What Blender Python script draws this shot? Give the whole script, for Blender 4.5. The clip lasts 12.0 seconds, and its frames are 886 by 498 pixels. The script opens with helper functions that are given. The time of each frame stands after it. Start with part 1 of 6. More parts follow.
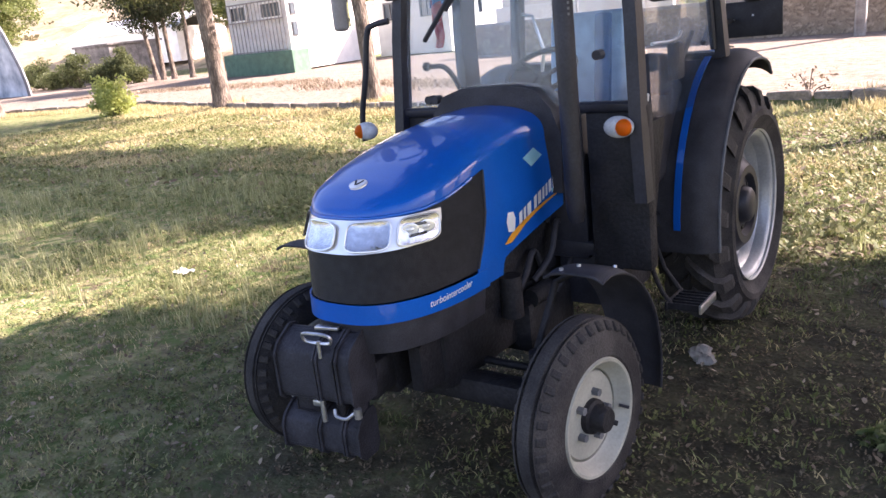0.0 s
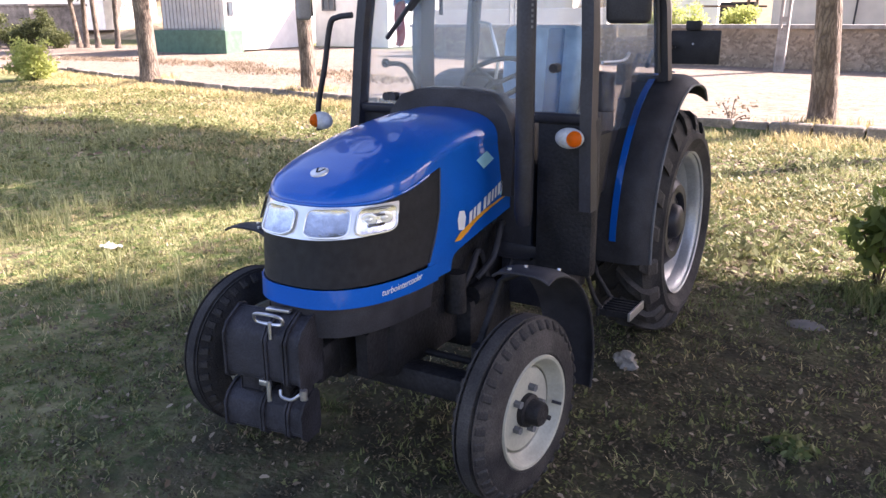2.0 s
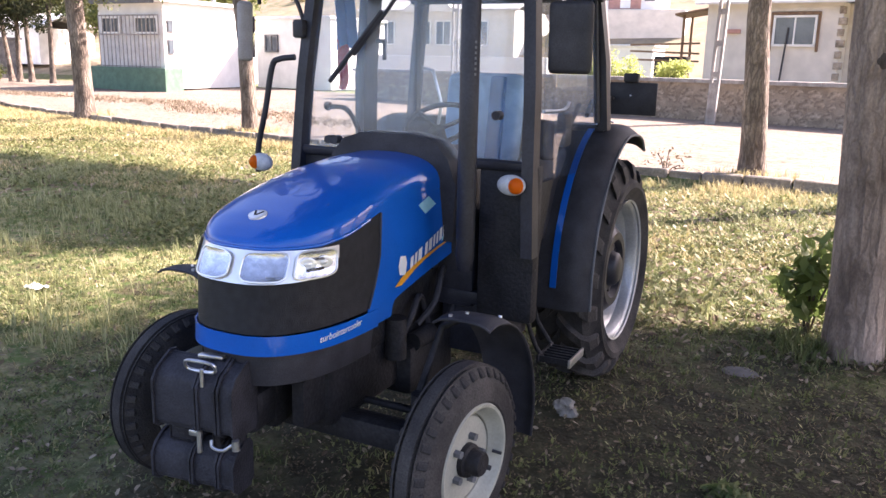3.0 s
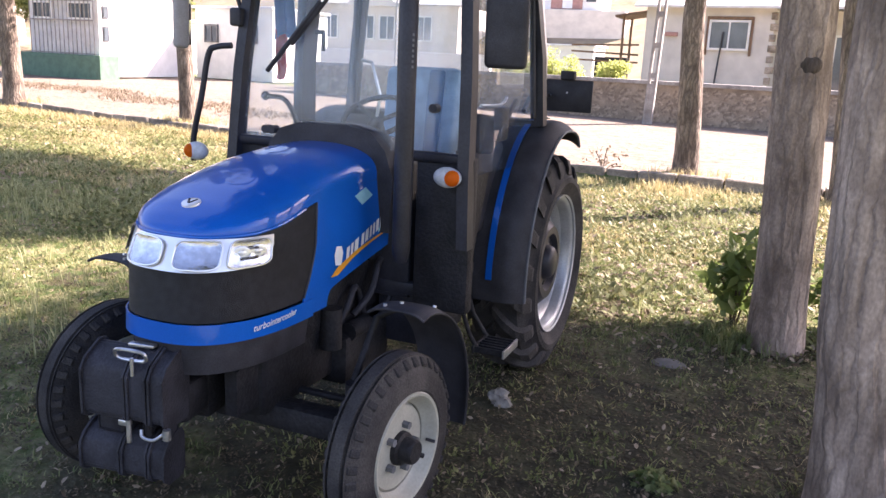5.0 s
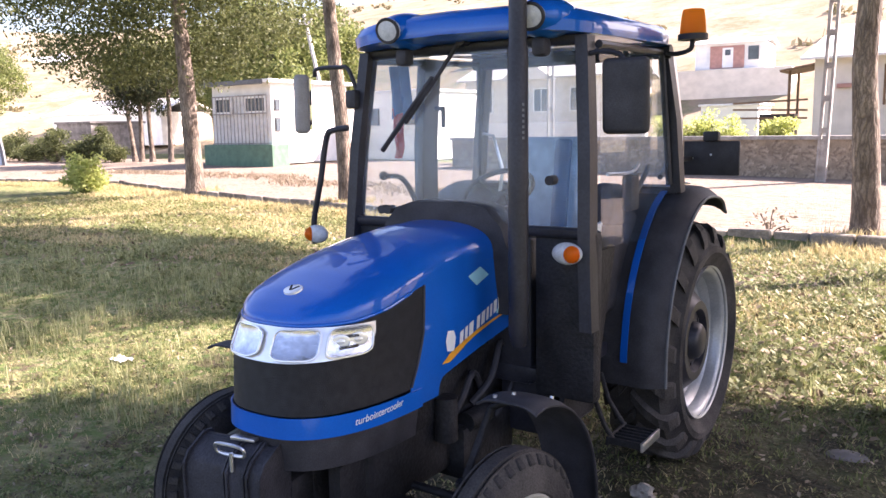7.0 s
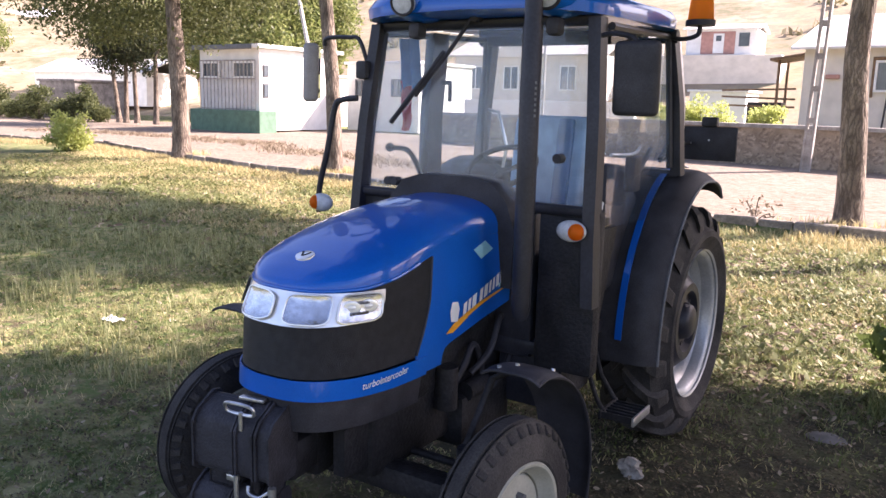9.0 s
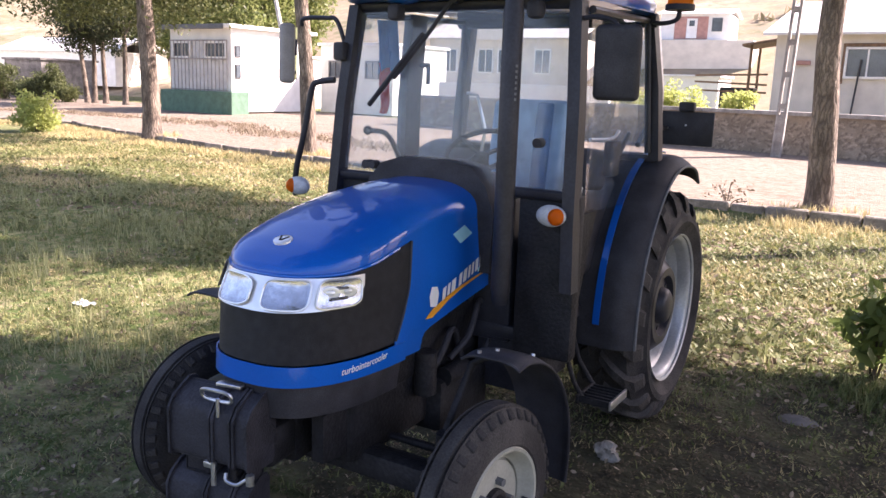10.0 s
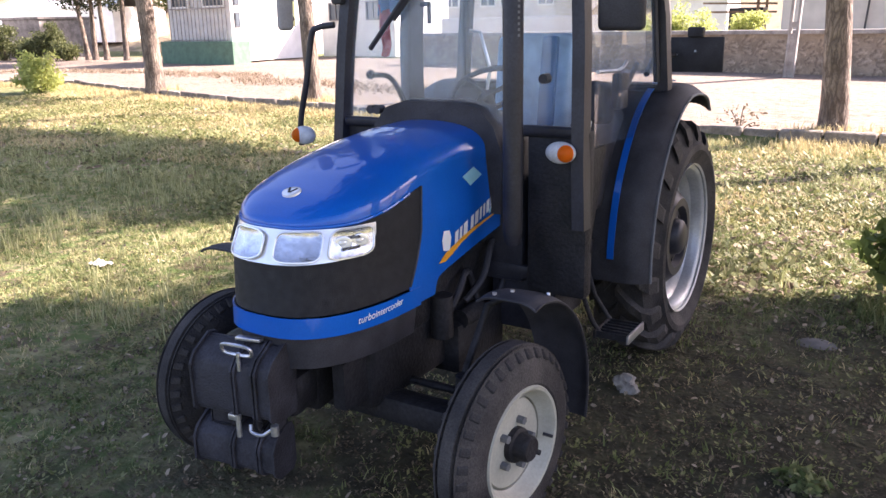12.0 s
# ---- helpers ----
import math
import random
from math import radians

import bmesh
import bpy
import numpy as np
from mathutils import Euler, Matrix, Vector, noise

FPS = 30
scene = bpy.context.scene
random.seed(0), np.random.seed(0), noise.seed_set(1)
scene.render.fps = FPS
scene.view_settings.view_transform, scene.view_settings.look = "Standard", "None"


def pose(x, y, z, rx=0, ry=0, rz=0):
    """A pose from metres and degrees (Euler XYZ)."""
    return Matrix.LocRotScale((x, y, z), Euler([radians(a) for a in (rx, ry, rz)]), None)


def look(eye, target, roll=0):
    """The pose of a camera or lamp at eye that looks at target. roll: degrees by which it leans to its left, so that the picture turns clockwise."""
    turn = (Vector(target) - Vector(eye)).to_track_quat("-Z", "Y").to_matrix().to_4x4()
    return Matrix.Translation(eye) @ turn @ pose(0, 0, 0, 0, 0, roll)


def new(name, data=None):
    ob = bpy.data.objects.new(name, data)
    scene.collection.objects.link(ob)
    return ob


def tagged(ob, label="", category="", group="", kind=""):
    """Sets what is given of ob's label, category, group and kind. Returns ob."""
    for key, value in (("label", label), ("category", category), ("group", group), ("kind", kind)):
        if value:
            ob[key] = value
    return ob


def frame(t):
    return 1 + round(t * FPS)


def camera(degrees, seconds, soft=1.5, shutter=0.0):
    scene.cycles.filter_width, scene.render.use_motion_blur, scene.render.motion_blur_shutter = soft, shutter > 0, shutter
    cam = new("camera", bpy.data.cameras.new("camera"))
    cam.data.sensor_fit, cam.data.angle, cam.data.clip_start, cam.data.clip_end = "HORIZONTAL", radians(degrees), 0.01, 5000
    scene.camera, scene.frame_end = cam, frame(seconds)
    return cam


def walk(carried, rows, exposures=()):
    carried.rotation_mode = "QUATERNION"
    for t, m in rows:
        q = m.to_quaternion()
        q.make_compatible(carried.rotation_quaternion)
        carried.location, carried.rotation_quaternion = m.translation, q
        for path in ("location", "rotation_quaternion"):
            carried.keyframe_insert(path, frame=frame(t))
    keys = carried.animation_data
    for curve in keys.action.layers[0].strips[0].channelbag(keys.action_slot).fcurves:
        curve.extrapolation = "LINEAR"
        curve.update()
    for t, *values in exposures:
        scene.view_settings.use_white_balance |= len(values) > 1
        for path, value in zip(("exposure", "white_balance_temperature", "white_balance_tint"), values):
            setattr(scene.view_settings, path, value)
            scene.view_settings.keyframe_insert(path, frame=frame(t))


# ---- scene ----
cam = camera(57.6, 12.0)
PATH = [
    (0, (1.879, -2.221, 1.716), (0.716, -0.688, 1.171), -6.5),
    (0.2, (1.852, -2.266, 1.719), (0.773, -0.779, 1.236), -5.4),
    (0.5, (1.832, -2.323, 1.725), (0.632, -0.828, 1.154), -6.4),
    (0.7, (1.833, -2.348, 1.729), (0.627, -0.974, 1.213), -5.6),
    (1, (1.836, -2.366, 1.734), (0.577, -0.901, 1.214), -4.8),
    (1.2, (1.837, -2.368, 1.736), (0.707, -0.915, 1.263), -3.1),
    (1.5, (1.837, -2.369, 1.736), (0.752, -0.779, 1.191), -1.3),
    (1.7, (1.837, -2.372, 1.736), (0.852, -0.831, 1.219), -0.9),
    (2, (1.834, -2.376, 1.735), (0.84, -0.733, 1.175), -0.6),
    (2.2, (1.83, -2.368, 1.734), (0.925, -0.795, 1.17), -1.1),
    (2.5, (1.822, -2.35, 1.732), (0.898, -0.661, 1.191), -0.1),
    (2.7, (1.817, -2.346, 1.733), (0.982, -0.701, 1.279), 1.4),
    (3, (1.813, -2.345, 1.735), (0.935, -0.607, 1.279), 1.2),
    (5, (1.851, -2.366, 1.724), (1.104, -0.569, 1.263), 2.7),
    (5.2, (1.85, -2.372, 1.72), (1.126, -0.673, 1.272), 3.3),
    (5.5, (1.847, -2.376, 1.715), (1.039, -0.618, 1.209), 3.0),
    (5.7, (1.848, -2.373, 1.715), (1.063, -0.716, 1.218), 1.8),
    (6, (1.852, -2.35, 1.715), (1.03, -0.607, 1.178), 2.5),
    (6.2, (1.853, -2.314, 1.718), (0.999, -0.698, 1.198), 1.5),
    (6.3, (1.853, -2.29, 1.72), (0.954, -0.684, 1.25), 0.3),
    (6.4, (1.853, -2.264, 1.722), (0.933, -0.652, 1.316), 1),
    (6.5, (1.854, -2.235, 1.723), (0.859, -0.542, 1.344), 0.7),
    (6.7, (1.87, -2.173, 1.723), (0.916, -0.565, 1.384), 0.1),
    (6.8, (1.883, -2.142, 1.723), (0.92, -0.537, 1.402), 0.1),
    (7, (1.906, -2.084, 1.723), (0.79, -0.451, 1.428), -1.0),
    (7.2, (1.911, -2.05, 1.717), (0.725, -0.475, 1.383), -2.6),
    (8.8, (1.845, -2.18, 1.732), (0.76, -0.533, 1.397), 2.1),
    (9, (1.859, -2.187, 1.724), (0.787, -0.537, 1.367), 1.5),
    (9.2, (1.857, -2.184, 1.717), (0.885, -0.587, 1.378), 1.7),
    (9.5, (1.847, -2.178, 1.715), (0.88, -0.478, 1.297), 2.7),
    (9.7, (1.837, -2.178, 1.718), (0.911, -0.566, 1.325), 1.3),
    (10, (1.828, -2.179, 1.724), (0.816, -0.499, 1.328), 2.0),
    (10.2, (1.832, -2.173, 1.722), (0.86, -0.579, 1.367), 2),
    (10.5, (1.838, -2.152, 1.714), (0.906, -0.453, 1.218), 0.6),
    (10.7, (1.837, -2.138, 1.71), (0.964, -0.522, 1.223), 1.2),
    (11, (1.831, -2.127, 1.707), (0.947, -0.441, 1.093), 1.8),
    (11.2, (1.826, -2.127, 1.711), (0.998, -0.518, 1.133), 2.3),
    (11.5, (1.822, -2.129, 1.722), (0.904, -0.447, 1.15), 1.5),
    (11.7, (1.822, -2.137, 1.728), (0.925, -0.551, 1.19), -0.2),
    (12, (1.824, -2.161, 1.733), (0.804, -0.528, 1.193), -1.2),
]
KELVIN, TINT = 6540, 29
STOPS = [(0, 2.25), (5, 2.30), (7.2, 2.26), (8.8, 2.02), (10.2, 2.02), (10.5, 1.97), (11.0, 2.0), (11.5, 2.2), (12, 2.28)]
walk(cam, [(t, look(eye, target, roll)) for t, eye, target, roll in PATH], [(t, e + 0.18, KELVIN, TINT) for t, e in STOPS])

# ---- daylight ----
SUN_AZ, SUN_EL = math.atan2(0.64, 0.77), radians(38)
SUN_DIR = Vector((math.sin(SUN_AZ) * math.cos(SUN_EL), math.cos(SUN_AZ) * math.cos(SUN_EL), math.sin(SUN_EL)))
world = bpy.data.worlds.new("sky")
scene.world = world
world.use_nodes = True
wn = world.node_tree.nodes
sky = wn.new("ShaderNodeTexSky")
sky.sky_type, sky.sun_disc, sky.sun_elevation, sky.sun_rotation = "NISHITA", False, SUN_EL, SUN_AZ
sky.dust_density, sky.air_density = 2.5, 1.0
wn["Background"].inputs[1].default_value = 0.090
world.node_tree.links.new(sky.outputs[0], wn["Background"].inputs[0])
sun = new("sun", bpy.data.lights.new("sun", "SUN"))
sun.data.energy, sun.data.angle, sun.data.color = 4.8, radians(0.6), (1.0, 0.92, 0.80)
sun.matrix_world = look(SUN_DIR * 60, (0, 0, 0))


# ---- materials ----
def surf(name, color, rough=0.6, metal=0.0, var=0.25, scale=6.0, bump=0.15, bscale=40.0, coat=0.0, other=None, random_amount=0.0, detail=6.0, stretch=None, spec=0.5):
    """A surface: colour broken up at two scales by noise, with fine relief."""
    m = bpy.data.materials.new(name)
    m.use_nodes = True
    n, l = m.node_tree.nodes, m.node_tree.links
    b = n["Principled BSDF"]
    b.inputs["Roughness"].default_value, b.inputs["Metallic"].default_value = rough, metal
    b.inputs["Coat Weight"].default_value = coat
    b.inputs["Coat Roughness"].default_value = 0.03
    b.inputs["Specular IOR Level"].default_value = spec
    co = n.new("ShaderNodeTexCoord")
    vec = co.outputs["Object"]
    if stretch:
        mp = n.new("ShaderNodeMapping")
        mp.inputs["Scale"].default_value = stretch
        l.new(vec, mp.inputs["Vector"])
        vec = mp.outputs["Vector"]
    big, fine = n.new("ShaderNodeTexNoise"), n.new("ShaderNodeTexNoise")
    big.inputs["Scale"].default_value, big.inputs["Detail"].default_value = scale, detail
    fine.inputs["Scale"].default_value, fine.inputs["Detail"].default_value = bscale, 4.0
    l.new(vec, big.inputs["Vector"])
    l.new(vec, fine.inputs["Vector"])
    ramp = n.new("ShaderNodeValToRGB")
    dark = tuple(c * (1 - var) for c in color)
    light = tuple(min(1.0, c * (1 + var)) for c in (other or color))
    ramp.color_ramp.elements[0].color, ramp.color_ramp.elements[1].color = (*dark, 1), (*light, 1)
    ramp.color_ramp.elements[0].position, ramp.color_ramp.elements[1].position = 0.32, 0.68
    l.new(big.outputs["Fac"], ramp.inputs["Fac"])
    mix = n.new("ShaderNodeMix")
    mix.data_type, mix.blend_type = "RGBA", "OVERLAY"
    mix.inputs["Factor"].default_value = min(0.9, var * 1.6)
    l.new(ramp.outputs["Color"], mix.inputs["A"])
    l.new(fine.outputs["Fac"], mix.inputs["B"])
    out = mix.outputs["Result"]
    if random_amount:
        info, hsv, mr = n.new("ShaderNodeObjectInfo"), n.new("ShaderNodeHueSaturation"), n.new("ShaderNodeMapRange")
        mr.inputs["To Min"].default_value, mr.inputs["To Max"].default_value = 1 - random_amount, 1 + random_amount
        l.new(info.outputs["Random"], mr.inputs["Value"])
        l.new(mr.outputs["Result"], hsv.inputs["Value"])
        l.new(out, hsv.inputs["Color"])
        out = hsv.outputs["Color"]
    l.new(out, b.inputs["Base Color"])
    if bump:
        bp = n.new("ShaderNodeBump")
        bp.inputs["Strength"].default_value, bp.inputs["Distance"].default_value = bump, 0.02
        l.new(fine.outputs["Fac"], bp.inputs["Height"])
        l.new(bp.outputs["Normal"], b.inputs["Normal"])
    return m


def leafy(name, c0, c1, trans=0.35, rough=0.55):
    """Thin leaves or blades, each island its own tone, letting light through."""
    m = bpy.data.materials.new(name)
    m.use_nodes = True
    n, l = m.node_tree.nodes, m.node_tree.links
    b = n["Principled BSDF"]
    b.inputs["Roughness"].default_value = rough
    b.inputs["Specular IOR Level"].default_value = 0.3
    geo, ramp = n.new("ShaderNodeNewGeometry"), n.new("ShaderNodeValToRGB")
    ramp.color_ramp.elements[0].color, ramp.color_ramp.elements[1].color = (*c0, 1), (*c1, 1)
    l.new(geo.outputs["Random Per Island"], ramp.inputs["Fac"])
    l.new(ramp.outputs["Color"], b.inputs["Base Color"])
    t, mixs = n.new("ShaderNodeBsdfTranslucent"), n.new("ShaderNodeMixShader")
    mixs.inputs[0].default_value = trans
    l.new(ramp.outputs["Color"], t.inputs["Color"])
    l.new(b.outputs[0], mixs.inputs[1])
    l.new(t.outputs[0], mixs.inputs[2])
    l.new(mixs.outputs[0], n["Material Output"].inputs["Surface"])
    return m


def glassy(name, tint=(0.86, 0.92, 0.94), rough=0.0, dust=0.0):
    """A thin pane: mostly clear, with a Fresnel mirror on it."""
    m = bpy.data.materials.new(name)
    m.use_nodes = True
    n, l = m.node_tree.nodes, m.node_tree.links
    n.remove(n["Principled BSDF"])
    tr, gl, fr, mx = n.new("ShaderNodeBsdfTransparent"), n.new("ShaderNodeBsdfGlossy"), n.new("ShaderNodeLayerWeight"), n.new("ShaderNodeMixShader")
    tr.inputs["Color"].default_value = (*tint, 1)
    gl.inputs["Roughness"].default_value = rough
    fr.inputs["Blend"].default_value = 0.5
    po, ma = n.new("ShaderNodeMath"), n.new("ShaderNodeMath")
    po.operation, po.inputs[1].default_value = "POWER", 5.0
    ma.operation, ma.inputs[1].default_value, ma.inputs[2].default_value = "MULTIPLY_ADD", 0.90, 0.045
    l.new(fr.outputs["Facing"], po.inputs[0])
    l.new(po.outputs[0], ma.inputs[0])
    # Dust film, tinted blue so it also carries the sky's milky veil.
    du, dm = n.new("ShaderNodeBsdfTranslucent"), n.new("ShaderNodeMixShader")
    du.inputs["Color"].default_value = (0.55, 0.77, 1.0, 1)
    dm.inputs[0].default_value = dust
    l.new(tr.outputs[0], dm.inputs[1])
    l.new(du.outputs[0], dm.inputs[2])
    l.new(ma.outputs[0], mx.inputs[0])
    l.new(dm.outputs[0], mx.inputs[1])
    l.new(gl.outputs[0], mx.inputs[2])
    l.new(mx.outputs[0], n["Material Output"].inputs["Surface"])
    return m


M_BLUE = surf("blue_paint", (0.0, 0.104, 0.47), 0.3, var=0.08, scale=3, bump=0.012, bscale=160, coat=0.8, spec=0.1)
M_BLACK = surf("black_plastic", (0.036, 0.035, 0.041), 0.58, var=0.35, scale=9, bump=0.12, bscale=220, spec=0.3)
M_FRAME = surf("black_frame_paint", (0.028, 0.028, 0.036), 0.42, var=0.3, scale=7, bump=0.05, bscale=90, spec=0.3)
M_GRILLE = surf("grille_mesh", (0.016, 0.016, 0.018), 0.6, var=0.4, scale=30, bump=0.6, bscale=420)
M_CHASSIS = surf("chassis_grey", (0.020, 0.019, 0.021), 0.65, var=0.5, scale=7, bump=0.25, bscale=70, spec=0.3)
M_WEIGHT = surf("cast_weight", (0.029, 0.028, 0.034), 0.62, var=0.4, scale=12, bump=0.3, bscale=120, spec=0.3)
M_RUBBER = surf("tyre_rubber", (0.027, 0.026, 0.030), 0.8, var=0.45, scale=5, bump=0.3, bscale=140, other=(0.050, 0.045, 0.042), spec=0.3)
M_RIMW = surf("cream_rim_paint", (0.39, 0.38, 0.315), 0.45, var=0.12, scale=9, bump=0.06, bscale=90)
M_RIMS = surf("silver_rim_paint", (0.41, 0.42, 0.43), 0.38, 0.35, var=0.15, scale=6, bump=0.06, bscale=90)
M_CHROME = surf("silvered_plastic", (0.88, 0.88, 0.89), 0.16, 0.45, var=0.06, scale=20, bump=0.08, bscale=60)
M_STEEL = surf("bright_steel", (0.62, 0.62, 0.64), 0.35, 0.9, var=0.2, scale=25, bump=0.1, bscale=150)
M_BOWL = surf("lamp_bowl", (0.56, 0.555, 0.57), 0.11, 0.9, var=0.2, scale=25, bump=0.1, bscale=80)
M_ORANGE = leafy("amber_plastic", (0.95, 0.27, 0.02), (0.95, 0.27, 0.02), 0.7, 0.2)
M_AMBER = leafy("amber_beacon_plastic", (1.0, 0.45, 0.05), (1.0, 0.45, 0.05), 0.85, 0.2)
# Black mirror plastic paled to grey for sun and haze on the far mirror.
M_HOUSING = surf("sunlit_mirror_plastic", (0.33, 0.31, 0.31), 0.5, var=0.15, scale=8, bump=0.08, bscale=160)
M_CLEARP = surf("clear_lens_plastic", (0.50, 0.51, 0.53), 0.2, var=0.12, scale=40, bump=0.2, bscale=160)
M_COVER = leafy("ground_cover_leaves", (0.11, 0.138, 0.042), (0.27, 0.265, 0.115), 0.3, 0.6)
M_DECALW = surf("white_decal", (0.78, 0.79, 0.80), 0.4, var=0.05, bump=0.0)
M_DECALO = surf("orange_decal", (0.85, 0.36, 0.02), 0.4, var=0.08, bump=0.0)
M_STICKER = surf("pale_blue_sticker", (0.30, 0.62, 0.74), 0.35, var=0.08, bump=0.0)
M_SEAT = surf("blue_seat_cloth", (0.27, 0.45, 0.66), 0.85, var=0.2, scale=12, bump=0.3, bscale=260)
M_SEATD = surf("dark_blue_cloth", (0.035, 0.14, 0.34), 0.95, var=0.2, scale=12, bump=0.3, bscale=260)
M_RED = surf("red_cloth", (0.45, 0.05, 0.05), 0.85, var=0.25, scale=14, bump=0.2, bscale=200)
M_GREYP = surf("grey_interior_plastic", (0.13, 0.135, 0.145), 0.6, var=0.2, scale=8, bump=0.1, bscale=160)
M_GLASS = glassy("dusty_windscreen_glass", (0.92, 0.97, 0.99), 0.0, 0.26)
M_DOORGLASS = glassy("door_glass", (0.96, 0.98, 0.99), 0.0, 0.14)
M_LENS = glassy("lamp_glass", (0.95, 0.96, 0.98), 0.03)
M_MIRROR = surf("mirror_glass", (0.8, 0.82, 0.84), 0.03, 1.0, var=0.02, bump=0.0)
def barky(name, c0, c1, crack, scale, soft=0.5):
    """Bark in rough upright plates with dark cracks between them."""
    m = surf(name, c0, 0.95, var=0.35, scale=3.0, bump=0.0, other=c1, bscale=60, detail=10, stretch=(1.6, 1.6, 0.8))
    n, l = m.node_tree.nodes, m.node_tree.links
    co, mp, wob, add = n.new("ShaderNodeTexCoord"), n.new("ShaderNodeMapping"), n.new("ShaderNodeTexNoise"), n.new("ShaderNodeVectorMath")
    wob.inputs["Scale"].default_value, wob.inputs["Detail"].default_value = 7.0, 6
    mp.inputs["Scale"].default_value = (1.0, 1.0, 0.14)
    l.new(co.outputs["Object"], wob.inputs["Vector"])
    add.operation = "MULTIPLY_ADD"
    add.inputs[1].default_value = (0.09, 0.09, 0.09)
    l.new(wob.outputs["Color"], add.inputs[0])
    l.new(co.outputs["Object"], add.inputs[2])
    l.new(add.outputs[0], mp.inputs["Vector"])
    v = n.new("ShaderNodeTexVoronoi")
    v.feature = "DISTANCE_TO_EDGE"
    v.inputs["Scale"].default_value = scale
    l.new(mp.outputs["Vector"], v.inputs["Vector"])
    rp, mx, bp = n.new("ShaderNodeValToRGB"), n.new("ShaderNodeMix"), n.new("ShaderNodeBump")
    rp.color_ramp.elements[0].position, rp.color_ramp.elements[1].position = 0.0, 0.22
    rp.color_ramp.elements[0].color = (soft, soft, soft, 1)
    l.new(v.outputs["Distance"], rp.inputs["Fac"])
    mx.data_type = "RGBA"
    b = n["Principled BSDF"]
    old = b.inputs["Base Color"].links[0].from_socket
    l.new(rp.outputs["Color"], mx.inputs["Factor"])
    mx.inputs["A"].default_value = (*crack, 1)
    l.new(old, mx.inputs["B"])
    l.new(mx.outputs["Result"], b.inputs["Base Color"])
    hm = n.new("ShaderNodeMath")
    hm.operation = "MULTIPLY_ADD"
    hm.inputs[1].default_value = 0.5
    l.new(wob.outputs["Fac"], hm.inputs[0])
    l.new(rp.outputs["Color"], hm.inputs[2])
    bp.inputs["Strength"].default_value, bp.inputs["Distance"].default_value = 0.8, 0.02
    l.new(hm.outputs[0], bp.inputs["Height"])
    l.new(bp.outputs["Normal"], b.inputs["Normal"])
    return m


M_BARKP = barky("pale_bark", (0.25, 0.182, 0.138), (0.40, 0.305, 0.24), (0.115, 0.078, 0.058), 17.0, 0.56)
M_BARK = barky("bark", (0.125, 0.094, 0.072), (0.27, 0.215, 0.17), (0.045, 0.033, 0.026), 20.0, 0.35)
M_BARKD = surf("dark_bark", (0.10, 0.075, 0.058), 0.92, var=0.4, scale=8, bump=0.8, bscale=30, stretch=(2, 2, 0.5))
M_LEAF = leafy("tree_leaves", (0.055, 0.072, 0.026), (0.16, 0.175, 0.07), 0.4)
# Lightened copy of tree_leaves: sun and haze on far trees put into colour.
M_LEAFB = leafy("sunny_tree_leaves", (0.11, 0.15, 0.04), (0.27, 0.29, 0.11), 0.45)
M_RUIN = surf("grey_rubble", (0.17, 0.155, 0.145), 0.92, var=0.35, scale=3, bump=0.5, bscale=14)
M_LEAFS = leafy("sapling_leaves", (0.10, 0.15, 0.04), (0.22, 0.28, 0.09), 0.45)
M_LEAFD = leafy("dark_tree_leaves", (0.030, 0.045, 0.020), (0.075, 0.080, 0.035), 0.25)
M_BUSH = leafy("bush_leaves", (0.30, 0.36, 0.10), (0.56, 0.58, 0.22), 0.6)
M_GRASS = leafy("grass_blades", (0.10, 0.14, 0.042), (0.275, 0.285, 0.125), 0.3, 0.6)
M_SCRUB = leafy("dry_scrub_leaves", (0.13, 0.12, 0.06), (0.26, 0.22, 0.12), 0.25, 0.7)
M_STALK = leafy("pale_grass_stalks", (0.20, 0.23, 0.09), (0.46, 0.45, 0.25), 0.35, 0.6)
M_DRY = leafy("dry_grass_blades", (0.38, 0.31, 0.15), (0.60, 0.52, 0.29), 0.3, 0.7)
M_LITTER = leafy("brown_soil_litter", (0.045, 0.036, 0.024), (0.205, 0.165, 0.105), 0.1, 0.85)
M_DEAD = leafy("dead_leaves", (0.11, 0.075, 0.045), (0.42, 0.345, 0.25), 0.15, 0.75)
M_STONE = surf("field_stone", (0.25, 0.23, 0.205), 0.9, var=0.35, scale=9, bump=0.5, bscale=40, random_amount=0.2)
M_KERB = surf("kerb_stone", (0.21, 0.185, 0.155), 0.92, var=0.35, scale=5, bump=0.5, bscale=35, random_amount=0.25)
M_WALLSTONE = surf("wall_stone", (0.27, 0.215, 0.165), 0.92, var=0.35, scale=4, bump=0.4, bscale=30, random_amount=0.10, other=(0.35, 0.285, 0.22))
M_MORTAR = surf("grey_mortar", (0.32, 0.26, 0.20), 0.95, var=0.3, scale=3, bump=0.4, bscale=50)
M_POLE = surf("weathered_concrete", (0.33, 0.31, 0.29), 0.92, var=0.3, scale=4, bump=0.3, bscale=40)
M_CONCRETE = surf("concrete", (0.45, 0.43, 0.40), 0.9, var=0.25, scale=4, bump=0.3, bscale=50)
M_WHITE = surf("white_render", (0.80, 0.79, 0.76), 0.85, var=0.08, scale=2, bump=0.12, bscale=60)
M_CREAM = surf("cream_render", (0.66, 0.61, 0.54), 0.88, var=0.1, scale=2, bump=0.15, bscale=50)
M_GREENP = surf("green_paint", (0.10, 0.19, 0.13), 0.7, var=0.2, scale=4, bump=0.1, bscale=60)
M_PINK = surf("faded_red_render", (0.44, 0.24, 0.20), 0.9, var=0.15, scale=3, bump=0.15, bscale=50)
